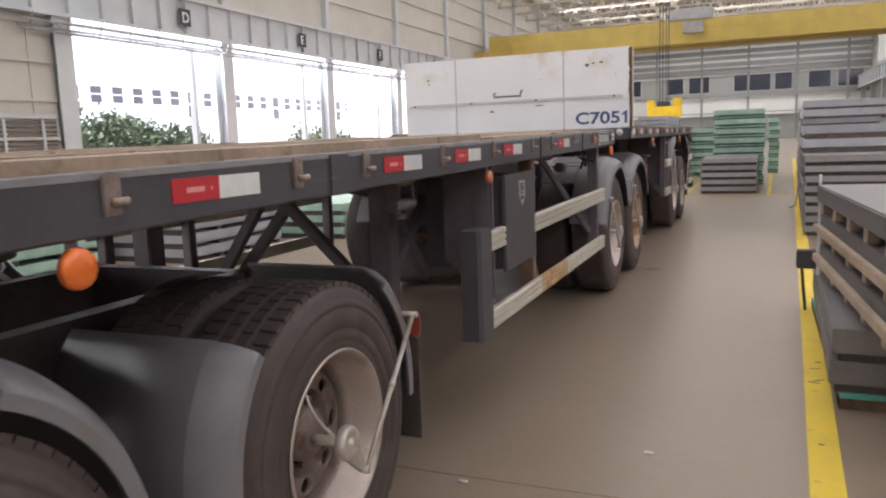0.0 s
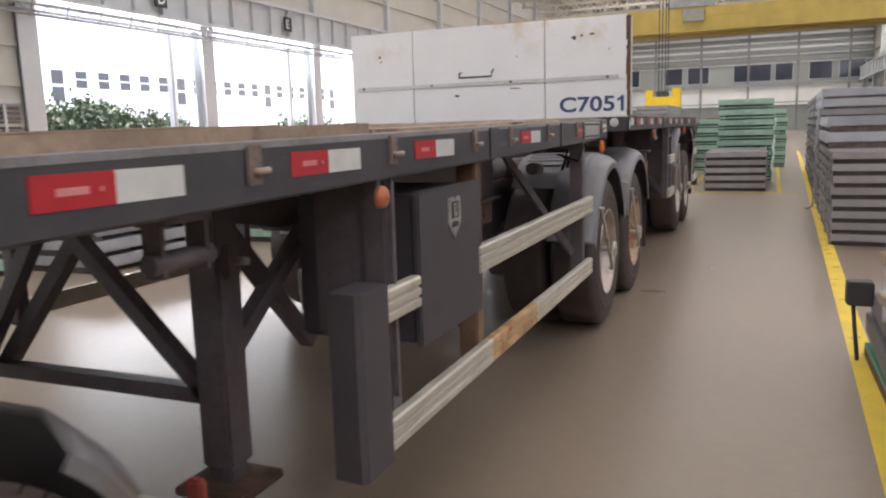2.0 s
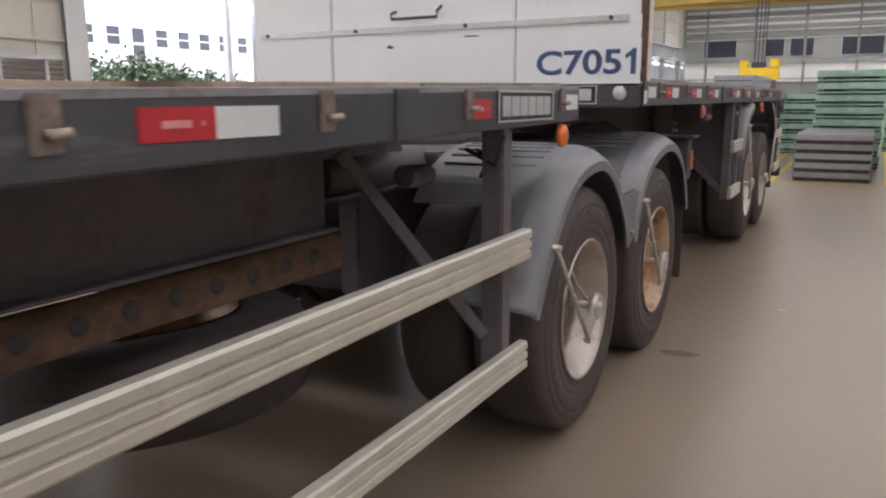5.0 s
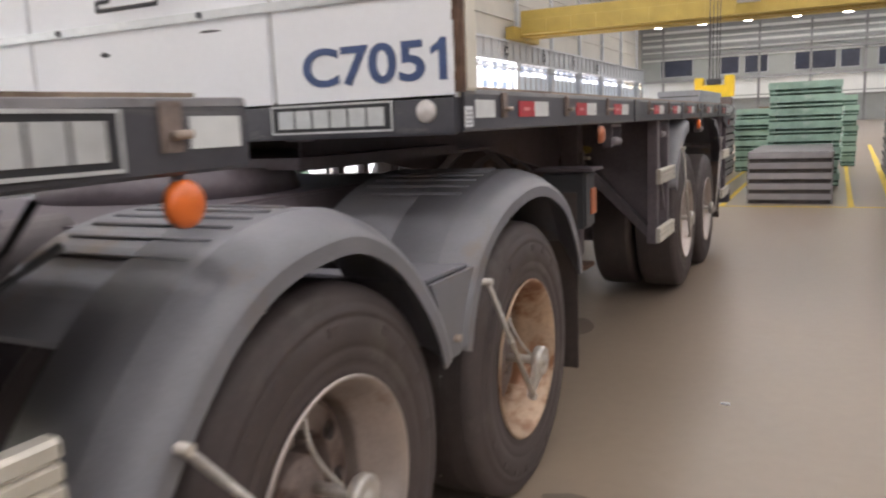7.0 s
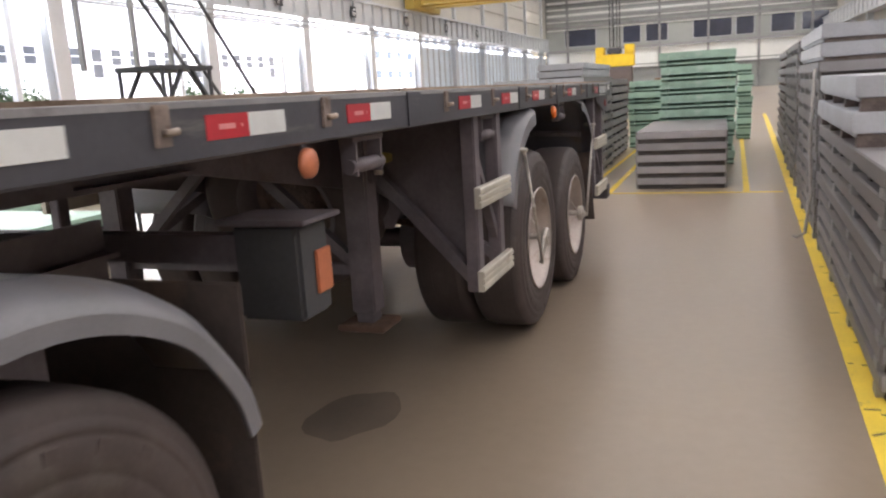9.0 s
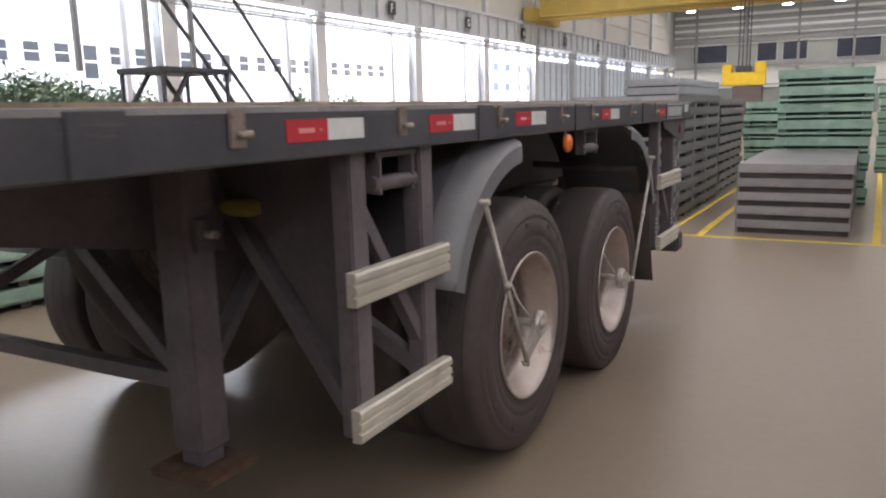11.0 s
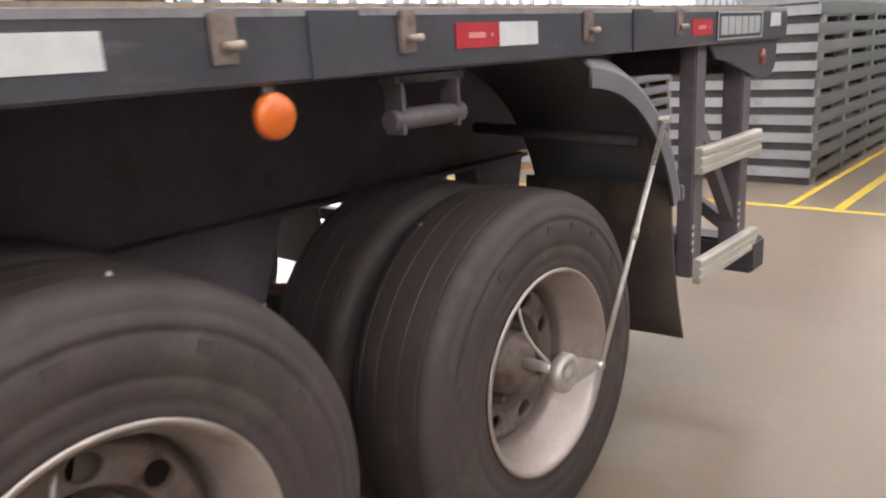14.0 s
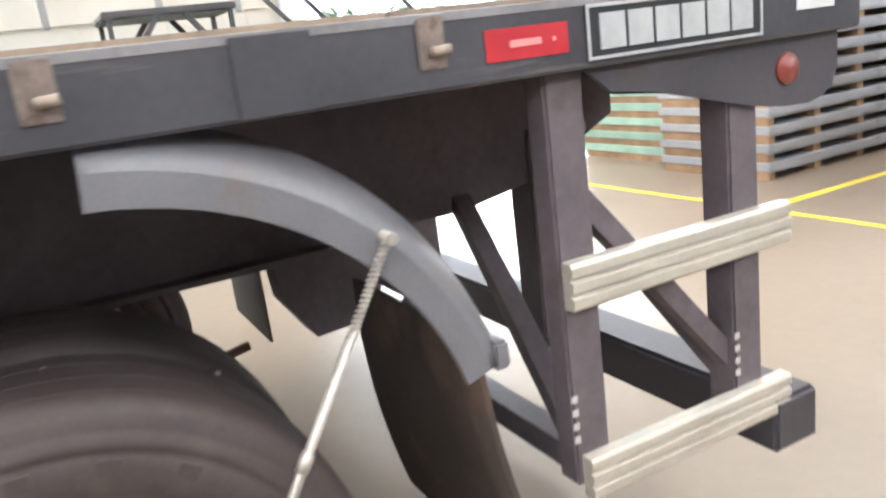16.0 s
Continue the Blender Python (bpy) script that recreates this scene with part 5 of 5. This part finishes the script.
for xa, xb in ((0.0, -0.60), (-2.0, -2.6)):
    for arch, ribs_at in ((smooth_arch(FRONT_ARCH), 1.0), (smooth_arch(REAR_ARCH), 2.24)):
        fe = fender_shell(T1, arch, xa, xa - 0.30, 0.058, "dusty grey plastic axle fender")
        top = [p for p in arch if p[1] > 0.90]
        part("top_sheet", loft(bmesh.new(), [[(xa - 0.29, y, z + 0.045), (xb, y, z + 0.045), (xb, y, z + 0.033), (xa - 0.29, y, z + 0.033)] for y, z in top]), FENDER, fe)
        for i in range(6):
            ys = ribs_at + 0.062 * i
            rb = bmesh.new()
            tube(rb, [(xa - 0.15, ys, rib_height(arch, ys)), (xb + 0.05, ys, rib_height(arch, ys))], 0.006, 6)
            part("rib", rb, FENDER, fe)
    part("fender_bridge", box(xb + 0.01, xa - 0.03, 1.735, 2.03, 0.905, 0.917, 0.003), FENDER, T1, "dusty strip joining the two fenders")
    web = [(1.735, 0.905), (2.03, 0.905), (1.94, 0.76), (1.905, 0.665), (1.838, 0.665), (1.79, 0.79)]
    part("fender_web", loft(bmesh.new(), [[(xa - o, y, z) for y, z in web] for o in (0.012, 0.024)]), FENDER, T1)
    part("fender_bolt", tube(bmesh.new(), [(xa - 0.02, 1.87, 0.72), (xa + 0.006, 1.87, 0.72)], 0.012, 8), BOLT, T1)
part("mud_flap", box(-0.66, -0.03, 3.175, 3.187, 0.22, 1.02, 0.004), FLAP, T1, "brown-black rubber mud flap")
tl = part("tail_lamp", box(-0.32, -0.10, 3.57, 3.74, 0.80, 1.085, 0.012), DARKSTEEL, T1, "dark tail lamp housing")
part("tail_lens", box(-0.30, -0.12, 3.74, 3.755, 0.83, 1.05, 0.005), REDLENS, tl, "red tail lamp lens")
part("lamp_side_lens", box(-0.10, -0.090, 3.65, 3.735, 0.865, 0.995, 0.003), FADED, tl, "faded red side lens")
part("lamp_bar", box(-2.5, -0.32, 3.59, 3.65, 0.96, 1.05), BLACK, T1)
part("lamp_shelf", box(-0.36, -0.06, 3.54, 3.76, 1.085, 1.10, 0.004), BLACK, T1)
part("fifth_wheel", lathe([(0.0, 0.0), (0.0, 0.48), (0.09, 0.45), (0.09, 0.0)], 36), BLACK, T1).matrix_basis = pose(-1.3, 2.1, 1.12, 0, -90, 0)
for x in (-0.86, -1.84):
    part("suspension_beam", box(x - 0.05, x + 0.05, 0.75, 3.60, 0.56, 0.985, 0.01), BLACK, T1)
part("fifth_wheel_frame", box(-1.9, -0.7, 1.2, 3.1, 1.0, 1.12, 0.01), BLACK, T1)
# timber deck boards
pm_ = {}
for i in range(9):
    xa = -0.05 - 0.28 * i
    for ya, yb in ((-6.5, -4.1), (-4.08, -2.22), (-2.2, -0.05), (-0.03, 0.95)):
        up = 0.03 if yb < -2 else 0.012
        part("deck_board", slope_beam(xa - 0.275, xa, ya, yb, -0.004, up + 0.004 * ((i * 7) % 3), z1), WOOD, T1, "weathered brown deck board")

# ---- second trailer ----
T2 = thing("flatbed_trailer", "black flatbed semi-trailer with tall white front bulkhead", "trailer", "coupled trailers", (0, 0, LIFT))
F2, E2 = 1.945, 9.34


def z2(y):
    return 1.434


side_beam(T2, F2 + 0.02, E2, z2, 0.122)
side_beam(T2, F2 + 0.02, E2, z2, 0.122, -2.6, -1)
part("front_beam", box(-2.58, -0.012, F2 - 0.01, F2 + 0.05, 1.305, 1.425, 0.006), BEAM, T2, "dark blue-black front beam")
part("rear_beam", box(-2.54, -0.06, E2 - 0.05, E2, 1.175, 1.432, 0.006), BEAM, T2)
for y in (4.25, 5.80, 6.80, 8.0):
    part("joint_plate", box(0.0, 0.006, y - 0.06, y + 0.06, 1.316, 1.430), BEAM, T2)
for x in (-0.8, -1.8):
    i_beam(T2, x, F2 + 0.3, 4.0, 1.19, 1.31)
    bm = loft(bmesh.new(), [[(x - 0.01, 3.4, 1.3), (x - 0.01, 9.285, 1.3), (x - 0.01, 9.285, 1.12), (x - 0.01, 8.95, 0.96), (x - 0.01, 8.7, 0.92), (x - 0.01, 5.5, 0.92), (x - 0.01, 4.0, 1.19)], [(x + 0.01, 3.4, 1.3), (x + 0.01, 9.285, 1.3), (x + 0.01, 9.285, 1.12), (x + 0.01, 8.95, 0.96), (x + 0.01, 8.7, 0.92), (x + 0.01, 5.5, 0.92), (x + 0.01, 4.0, 1.19)]])
    part("chassis_beam", bm, BLACK, T2)
    part("beam_flange", box(x - 0.07, x + 0.07, 5.5, 8.46, 0.905, 0.92), BLACK, T2)
part("coupler_plate", box(-2.2, -0.7, 2.1, 3.4, 1.20, 1.24, 0.004), BLACK, T2)
for y in np.arange(F2 + 0.4, E2, 0.62):
    part("cross_member", box(-2.54, -0.06, y - 0.03, y + 0.03, 1.32, 1.425), BLACK, T2)
for y in (2.27, 2.95, 3.61, 4.59, 5.25, 5.92, 6.57, 6.99, 7.69, 8.26):
    stake_pocket(T2, y, 1.434)
tape(T2, 2.04, 1.378, red=False, length=0.30)
for y in (2.56, 3.24, 3.89, 4.90, 5.56, 6.218, 7.294):
    tape(T2, y, 1.378)
tape(T2, 8.53, 1.372, white=False, length=0.34)
tape(T2, 9.13, 1.39, red=False, length=0.24)
name_plate(T2, 8.57, 9.02, 1.325, 1.422)
name_plate(T2, -0.67, -0.22, 1.322, 1.412, F2 - 0.01, "x")
l = part("front_reflector", lathe([(0, 0.0), (0, 0.034), (0.006, 0.03), (0.01, 0.0)], 24), PALE_LENS_HOLELIGHT, T2, "round pale front reflector")
l.matrix_basis = pose(-0.11, F2 - 0.01, 1.375, 0, 0, -90)
pl = part("rating_label", box(0.0, 0.002, 1.962, 2.018, 1.325, 1.385), PAPER, T2, "small white printed label")
for k in range(4):
    part("print_bar", box(0.002, 0.003, 1.97, 2.008, 1.332 + 0.012 * k, 1.338 + 0.012 * k), INK, pl)
side_lamp(T2, 3.50, 1.262, FADED)
side_lamp(T2, 6.655, 1.26)
part("rear_corner_plate", loft(bmesh.new(), [[(x, 8.58, 1.312), (x, 9.30, 1.312), (x, 9.30, 1.235), (x, 9.285, 1.198), (x, 9.25, 1.172), (x, 9.20, 1.162), (x, 9.12, 1.165), (x, 9.02, 1.18), (x, 8.90, 1.21), (x, 8.76, 1.245), (x, 8.64, 1.262)] for x in (-0.035, -0.025)]), DOORPAINT, T2, "dark grey corner plate")
l = part("corner_reflector", lathe([(0, 0.0), (0, 0.036), (0.006, 0.033), (0.009, 0.0)], 24), REDLENS, T2, "red rear corner reflector")
l.matrix_basis = pose(-0.025, 9.13, 1.245)
landing_leg(T2, -0.58, 4.95, 1.30, 0.335, 0.06)
landing_leg(T2, -2.02, 4.95, 1.30, 0.335)
for a, b in (((-0.63, 4.95, 0.62), (-1.97, 4.95, 0.62)), ((-0.63, 4.95, 0.64), (-1.3, 4.95, 1.25)), ((-1.97, 4.95, 0.64), (-1.3, 4.95, 1.25)),
             ((-0.58, 5.0, 0.66), (-0.8, 5.6, 1.0)), ((-2.02, 5.0, 0.66), (-1.8, 5.6, 1.0))):
    part("brace", bar(bmesh.new(), a, b, 0.05), BLACK, T2)
part("maker_plate", lathe([(0, 0.0), (0, 0.05), (0.004, 0.048), (0.005, 0.0)], 28), OLIVE, T2, "oval yellowed maker's plate").matrix_basis = pose(-0.585, 5.20, 1.125, 0, 0, -75) @ Matrix.Diagonal((1, 1.65, 0.6, 1))
guard_rail(T2, 4.99, 5.52, 0.90, 0.995)
guard_rail(T2, 4.985, 5.515, 0.515, 0.61)
for y in (5.07, 5.44):
    p_ = part("guard_post", box(-0.10, -0.034, y - 0.04, y + 0.04, 0.50, 1.315, 0.006), BLACK, T2)
part("guard_brace", bar(bmesh.new(), (-0.07, 5.06, 1.22), (-0.07, 5.45, 0.65), 0.04), BLACK, T2)
part("guard_brace", bar(bmesh.new(), (-0.07, 5.42, 0.6), (-0.78, 5.42, 1.0), 0.05), BLACK, T2)
part("guard_brace", bar(bmesh.new(), (-0.07, 5.07, 0.56), (-0.75, 5.30, 1.15), 0.06), BLACK, T2)
part("support_plate", loft(bmesh.new(), [[(-0.78, 5.27 + o, 1.31), (-0.09, 5.09 + o, 1.31), (-0.09, 5.09 + o, 0.60), (-0.78, 5.32 + o, 1.12)] for o in (0, 0.012)]), BLACK, T2)
sw = wheel(T2, 0, 0, 0, rim_mesh(BLACK), 1, False, True, label="spare tyre slung under the frame")
sw.matrix_basis = Matrix.Translation((-1.25, 5.50, 0.875)) @ Matrix.Rotation(radians(90), 4, 'Z') @ Matrix.Rotation(radians(-18), 4, 'Y')
part("air_tank", tube(bmesh.new(), [(-0.5, 5.35, 1.05), (-0.5, 5.75, 1.05)], 0.11, 20), BLACK, T2)
roller(T2, 5.28, 1.215)
roller(T2, 7.10, 1.215, h=0.085)
roller(T2, 3.95, 1.215)
axle_set(T2, 6.285, 0.512, RIM_A, False, -0.19, 14, 1.04)
axle_set(T2, 7.543, 0.448, RIM_A, False, -0.19, 41)
inflator(T2, 6.294, 0.52, (5.75, 1.10), (6.12, 0.40), 0.005)
inflator(T2, 7.542, 0.46, (8.13, 1.10), (7.72, 0.42), 0.005)
fender_shell(T2, arc(6.17, 0.635, 0.662, 163, 94, 20), 0.0, -0.44, 0.085, "grey plastic quarter fender")
fender_shell(T2, arc(7.68, 0.635, 0.665, 87, 16, 20), 0.0, -0.62, 0.072, "grey plastic quarter fender")
fender_shell(T2, arc(6.36, 0.47, 0.81, 158, 106, 10), -1.98, -2.6, 0.085, "grey plastic quarter fender")
fender_shell(T2, arc(7.49, 0.50, 0.82, 76, 18, 10), -1.98, -2.6, 0.085, "grey plastic quarter fender")
part("fender_tab", box(-0.40, -0.002, 8.312, 8.345, 0.80, 0.855, 0.006), FENDER, T2)
for y in (5.72, 8.2):
    part("fender_bracket", tube(bmesh.new(), [(-0.1, y, 1.02), (-0.8, y, 1.05)], 0.022, 8), BLACK, T2)
fl = bmesh.new()
loft(fl, [[(x, 8.285 + 0.10 * q * q + 0.03 * math.sin(6 * (x + 0.3)) * q, 0.86 - 0.60 * q) for q in np.linspace(0, 1, 9)] + [(x, 8.297 + 0.10 * q * q + 0.03 * math.sin(6 * (x + 0.3)) * q, 0.86 - 0.60 * q) for q in np.linspace(1, 0, 9)] for x in np.linspace(-0.03, -0.62, 7)], True)
part("mud_flap", fl, FLAP, T2, "brown-black rubber mud flap")
part("mud_flap", box(-2.57, -1.98, 8.36, 8.37, 0.27, 0.9), FLAP, T2)
# suspension hanger between the axles
for x in (-0.8, -1.8):
    bm = bmesh.new()
    loft(bm, [[(xx, 6.62, 0.905), (xx, 7.2, 0.905), (xx, 7.06, 0.55), (xx, 6.90, 0.48), (xx, 6.76, 0.55)] for xx in (x - 0.06, x + 0.06)])
    part("suspension_hanger", bm, BLACK, T2)
    for prof_ in ([(8.13, 0.905), (8.44, 0.905), (8.39, 0.70), (8.21, 0.69), (8.14, 0.80)], [(5.52, 0.905), (5.82, 0.905), (5.80, 0.75), (5.68, 0.68), (5.56, 0.70)]):
        part("spring_hanger", loft(bmesh.new(), [[(xx, y, z) for y, z in prof_] for xx in (x - 0.055, x + 0.055)]), BLACK, T2)
    for yc in (6.294, 7.542):
        sp_ = bmesh.new()
        for k in range(5):
            tube(sp_, [(x, yc - 0.5 + 0.07 * k, 0.70 - 0.018 * k), (x, yc, 0.62 - 0.018 * k), (x, yc + 0.5 - 0.07 * k, 0.70 - 0.018 * k)], 0.012, 6)
        part("leaf_spring", sp_, RUST, T2)
part("bolt_boss", tube(bmesh.new(), [(-0.74, 6.91, 0.66), (-0.70, 6.91, 0.66)], 0.03, 12), BOLT, T2)
# rear guard and bumper
for y, x0 in ((8.54, -0.10), (9.005, -0.12)):
    g = part("guard_post", box(x0, -0.037, y - 0.045, y + 0.045, 0.47, 1.315, 0.006), BLACK, T2)
    # pale squares stand in for light glimpsed through the adjusting holes
    hb = bmesh.new()
    for k in range(4):
        bm_box(hb, -0.0375, -0.0355, y - 0.045, y - 0.03, 0.57 + 0.03 * k, 0.585 + 0.03 * k)
    part("adjust_hole_light", hb, PALE_LENS_HOLELIGHT, g)
guard_rail(T2, 8.50, 9.115, 0.862, 0.957, x=-0.005)
guard_rail(T2, 8.51, 9.11, 0.448, 0.540, x=-0.005)
part("guard_brace", bar(bmesh.new(), (-0.08, 8.55, 1.1), (-0.08, 8.98, 0.6), 0.045), BLACK, T2)
part("guard_brace", bar(bmesh.new(), (-0.07, 8.53, 0.55), (-0.74, 8.68, 0.96), 0.05), BLACK, T2)
part("guard_brace", bar(bmesh.new(), (-0.07, 8.99, 0.55), (-0.74, 9.0, 1.0), 0.05), BLACK, T2)
for ya, yb in ((4.99, 5.52), (8.50, 9.11)):
    for z in (0.50, 0.88):
        guard_rail(T2, ya, yb, z, z + 0.095, x=-2.6, flip=-1)
    for y in (ya + 0.06, yb - 0.1):
        part("guard_post", box(-2.566, -2.50, y - 0.04, y + 0.04, 0.48, 1.315, 0.006), BLACK, T2)
part("bumper_beam", box(-2.6, 0.0, 9.05, 9.20, 0.345, 0.485, 0.012), DOORPAINT, T2, "dark grey rear under-run bumper")
part("bumper_stay", box(-0.9, -0.78, 8.95, 9.08, 0.45, 1.12, 0.006), BLACK, T2)
part("bumper_stay", box(-1.82, -1.70, 8.95, 9.08, 0.45, 1.12, 0.006), BLACK, T2)
part("tie_bar", bar(bmesh.new(), (-0.07, 8.53, 0.52), (-2.5, 8.53, 0.52), 0.06), BLACK, T2)
for i in range(9):
    xa = -0.03 - 0.282 * i
    for ya, yb in ((2.06, 4.2), (4.21, 6.3), (6.31, 8.2), (8.21, 9.3)):
        part("deck_board", box(xa - 0.278, xa, ya, yb, 1.424, 1.446 + 0.003 * ((i * 5) % 3), 0.0), WOOD, T2, "weathered brown deck board")

# white bulkhead on the second trailer's nose
BX0, BX1, BY0, BY1, BZ0, BZ1 = -2.375, 0.012, 1.935, 2.05, 1.425, 2.18
bh = thing("front_bulkhead", "white painted wooden bulkhead numbered C7051 with rusty edge", "bulkhead", at=(BX0, BY0, BZ0 + LIFT))


def bpart(name, bm, mat, label="", parent=None):
    bmesh.ops.translate(bm, vec=(-BX0, -BY0, -BZ0), verts=bm.verts)
    return part(name, bm, mat, parent or bh, label)


for xa, xb in ((BX0, -1.80), (-1.79, -0.66), (-0.65, BX1 - 0.022)):
    bpart("board", box(xa, xb, BY0, BY0 + 0.03, BZ0 - 0.02, BZ1, 0.006), PANELWHITE)
for x in (-1.795, -0.655):
    bpart("seam", box(x - 0.006, x + 0.006, BY0 + 0.008, BY0 + 0.028, BZ0 - 0.015, BZ1 - 0.006), SEAM)
rnd = random.Random(5)
ed = bmesh.new()
zz = BZ0
while zz < BZ1 - 0.02:
    hgt = rnd.uniform(0.03, 0.08)
    bm_box(ed, BX1 - 0.03 + rnd.uniform(-0.006, 0.006), BX1 - 0.004, BY0 - 0.003, BY0 + 0.03, zz, min(BZ1 - 0.01, zz + hgt), 0.002)
    zz += hgt
bpart("edge_strip", ed, RUST, "flaking rusty corner edge")
bpart("back_frame", box(BX0 + 0.01, BX1 - 0.004, BY0 + 0.032, BY1, BZ0 + 0.005, BZ1 - 0.012, 0.006), PANELCREAM)
rail_ = bpart("rail", box(-2.32, -0.075, BY0 - 0.012, BY0 - 0.001, 1.705, 1.735, 0.003), PLATE_SILVER, "flat steel rail")
for x in (-2.26, -1.62, -0.93, -0.16):
    bpart("bolt", tube(bmesh.new(), [(x, BY0 - 0.02, 1.722), (x, BY0 - 0.01, 1.722)], 0.011, 8), DARKSTEEL)
hd = bmesh.new()
tube(hd, [(-1.36, BY0, 1.815), (-1.36, BY0 - 0.05, 1.80), (-1.36, BY0 - 0.05, 1.772), (-1.08, BY0 - 0.05, 1.772), (-1.08, BY0 - 0.05, 1.80), (-1.08, BY0, 1.83)], 0.008, 8)
bpart("handle", hd, DARKSTEEL, "dark bent-rod handle")
for x, z, w, h in ((-2.1, 1.98, 0.04, 0.02), (-2.09, 1.945, 0.03, 0.012), (-0.42, 2.03, 0.05, 0.03), (-0.36, 2.045, 0.03, 0.02), (-0.28, 2.05, 0.04, 0.02), (-1.4, 1.63, 0.05, 0.02), (-0.9, 1.67, 0.12, 0.008), (-0.15, 1.93, 0.012, 0.012), (-0.88, 1.92, 0.012, 0.012)):
    chip = [(w / 2 * math.cos(a) * rnd.uniform(0.45, 1.15), h / 2 * math.sin(a) * rnd.uniform(0.45, 1.25)) for a in np.linspace(0, 2 * math.pi, 12)[:-1]]
    bpart("scuff", loft(bmesh.new(), [[(x + u, yy, z + v) for u, v in chip] for yy in (BY0 - 0.001, BY0 + 0.002)]), DARKSTEEL if w > 0.02 else RUST)


def span(me):
    xs = [v.co.x for v in me.vertices]
    ys = [v.co.y for v in me.vertices]
    return min(xs), max(xs), min(ys), max(ys)


full = span(text_mesh("C7051", 0.172, LETTER))
sx, sz = 0.50 / (full[1] - full[0]), 0.118 / (full[3] - full[2])
one = bmesh.new()
loft(one, [[(u, y, v) for u, v in ((0.026, 0.0), (0.050, 0.0), (0.050, 0.118), (0.032, 0.118), (0.022, 0.105), (0.0, 0.092), (0.0, 0.073), (0.026, 0.086))] for y in (-0.0035, -0.0005)])
part("figure", one, LETTER, bh, "navy stencilled figure").location = (-0.087 - BX0, 0, 1.462 - BZ0)
for k, ch in enumerate("C705"):
    me = text_mesh(ch, 0.172, LETTER)
    off = span(text_mesh("C7051"[:k + 1], 0.172, LETTER))[1] - span(me)[1]
    part("figure", me, None, bh, "navy stencilled figure").matrix_basis = (
        Matrix.Translation((-0.535 - BX0 + (off - full[0]) * sx, -0.002, 1.462 - BZ0 - full[2] * sz)) @ Matrix(((sx, 0, 0, 0), (0, 0, -1, 0), (0, sz, 0, 0), (0, 0, 0, 1))))

# ---- tractor unit (rear end) ----
TR = thing("tractor_unit", "dark tractor unit rear end coupled under trailer", "truck", at=(0, 0, LIFT))
bm = bmesh.new()
for x in (-0.87, -1.73):
    bm_box(bm, x - 0.04, x + 0.04, -8.5, -2.95, 0.62, 0.84)
part("chassis_rail", bm, BLACK, TR)
part("rear_cross_member", box(-1.8, -0.8, -3.02, -2.95, 0.62, 0.84), BLACK, TR)
part("fifth_wheel", lathe([(0.0, 0.0), (0.0, 0.48), (0.09, 0.45), (0.09, 0.0)], 36), BLACK, TR).matrix_basis = pose(-1.3, -4.3, 1.05, 0, -90, 0)
part("cab", box(-2.5, -0.1, -10.4, -8.0, 0.5, 3.4, 0.08), BEAM, TR)
for y, tn in ((-3.60, 20), (-4.95, 5)):
    axle_set(TR, y, 0.43, RIM_A, True, -0.20, tn, 0.95)
axle_set(TR, -9.2, 0.465, RIM_A, False, -0.3)
inflator(TR, -3.62, 0.425, (-3.13, 0.73), (-3.53, 0.30), -0.02)
for cy in (-3.60, -4.95):
    for side in (1, -1):
        xa, xb = (-0.05, -0.66) if side > 0 else (-1.94, -2.55)
        if cy < -4:
            fender_shell(TR, arc(cy, 0.46, 0.56, 65, 8, 14), xa, xb, 0.05, "grey plastic tractor fender")
            fender_shell(TR, arc(cy, 0.46, 0.56, 175, 67, 18), xa, xb, 0.05, "grey plastic tractor fender")
        else:
            fender_shell(TR, arc(cy, 0.46, 0.555, 190, 138, 14), xa, xb, 0.05, "grey plastic tractor fender")
            fender_shell(TR, arc(cy, 0.46, 0.555, 50, -6, 14), xa, xb, 0.05, "grey plastic tractor fender")
part("mud_flap", box(-0.64, -0.06, -2.985, -2.975, 0.19, 0.6, 0.003), FLAP, TR)
part("tail_lens", box(-0.10, -0.06, -2.97, -2.945, 0.60, 0.69, 0.006), REDLENS, TR, "red tail lens")
bm = bmesh.new()
for k in range(5):
    tube(bm, [(-1.0 - 0.08 * k, -6.3, 1.25), (-1.0 - 0.08 * k, -5.6, 0.95), (-1.0 - 0.08 * k, -4.6, 1.02)], 0.014, 6)
part("air_hose", bm, HOSE, TR)

# ---- floor litter and stains ----
solid("floor_joint", box(X_L + 1, 1.3, -2.763, -2.757, 0.0005, 0.0015), SCUFF, "thin dark saw-cut joint in concrete", "floor joint", kind="structure")

def blot(x, y, rx, ry, seed):
    rnd = random.Random(seed)
    bm = bmesh.new()
    n = 22
    vs = []
    for k in range(n):
        a = 2 * math.pi * k / n
        q = 0.86 + 0.10 * math.sin(2 * a + seed) + 0.05 * math.sin(5 * a + 2 * seed) + rnd.uniform(-0.02, 0.02)
        vs.append(bm.verts.new((x + rx * q * math.cos(a), y + ry * q * math.sin(a), 0.0015)))
    f = bm.faces.new(vs)
    solid("oil_stain", bm, STAINM, "dark irregular oil stain on concrete floor", "stain", kind="structure")


for i, (x, y, rx, ry) in enumerate(((0.13, 2.48, 0.12, 0.06), (-0.62, 4.78, 0.22, 0.36))):
    blot(x, y, rx, ry, i)
for x, y in ((0.04, -2.81), (0.725, -2.29), (0.55, 3.68)):
    solid("paper_scrap", box(x - 0.022, x + 0.022, y - 0.008, y + 0.008, 0.0, 0.008, 0.003), PAPER, "tiny white scrap lying on floor", "scrap", "floor scraps")
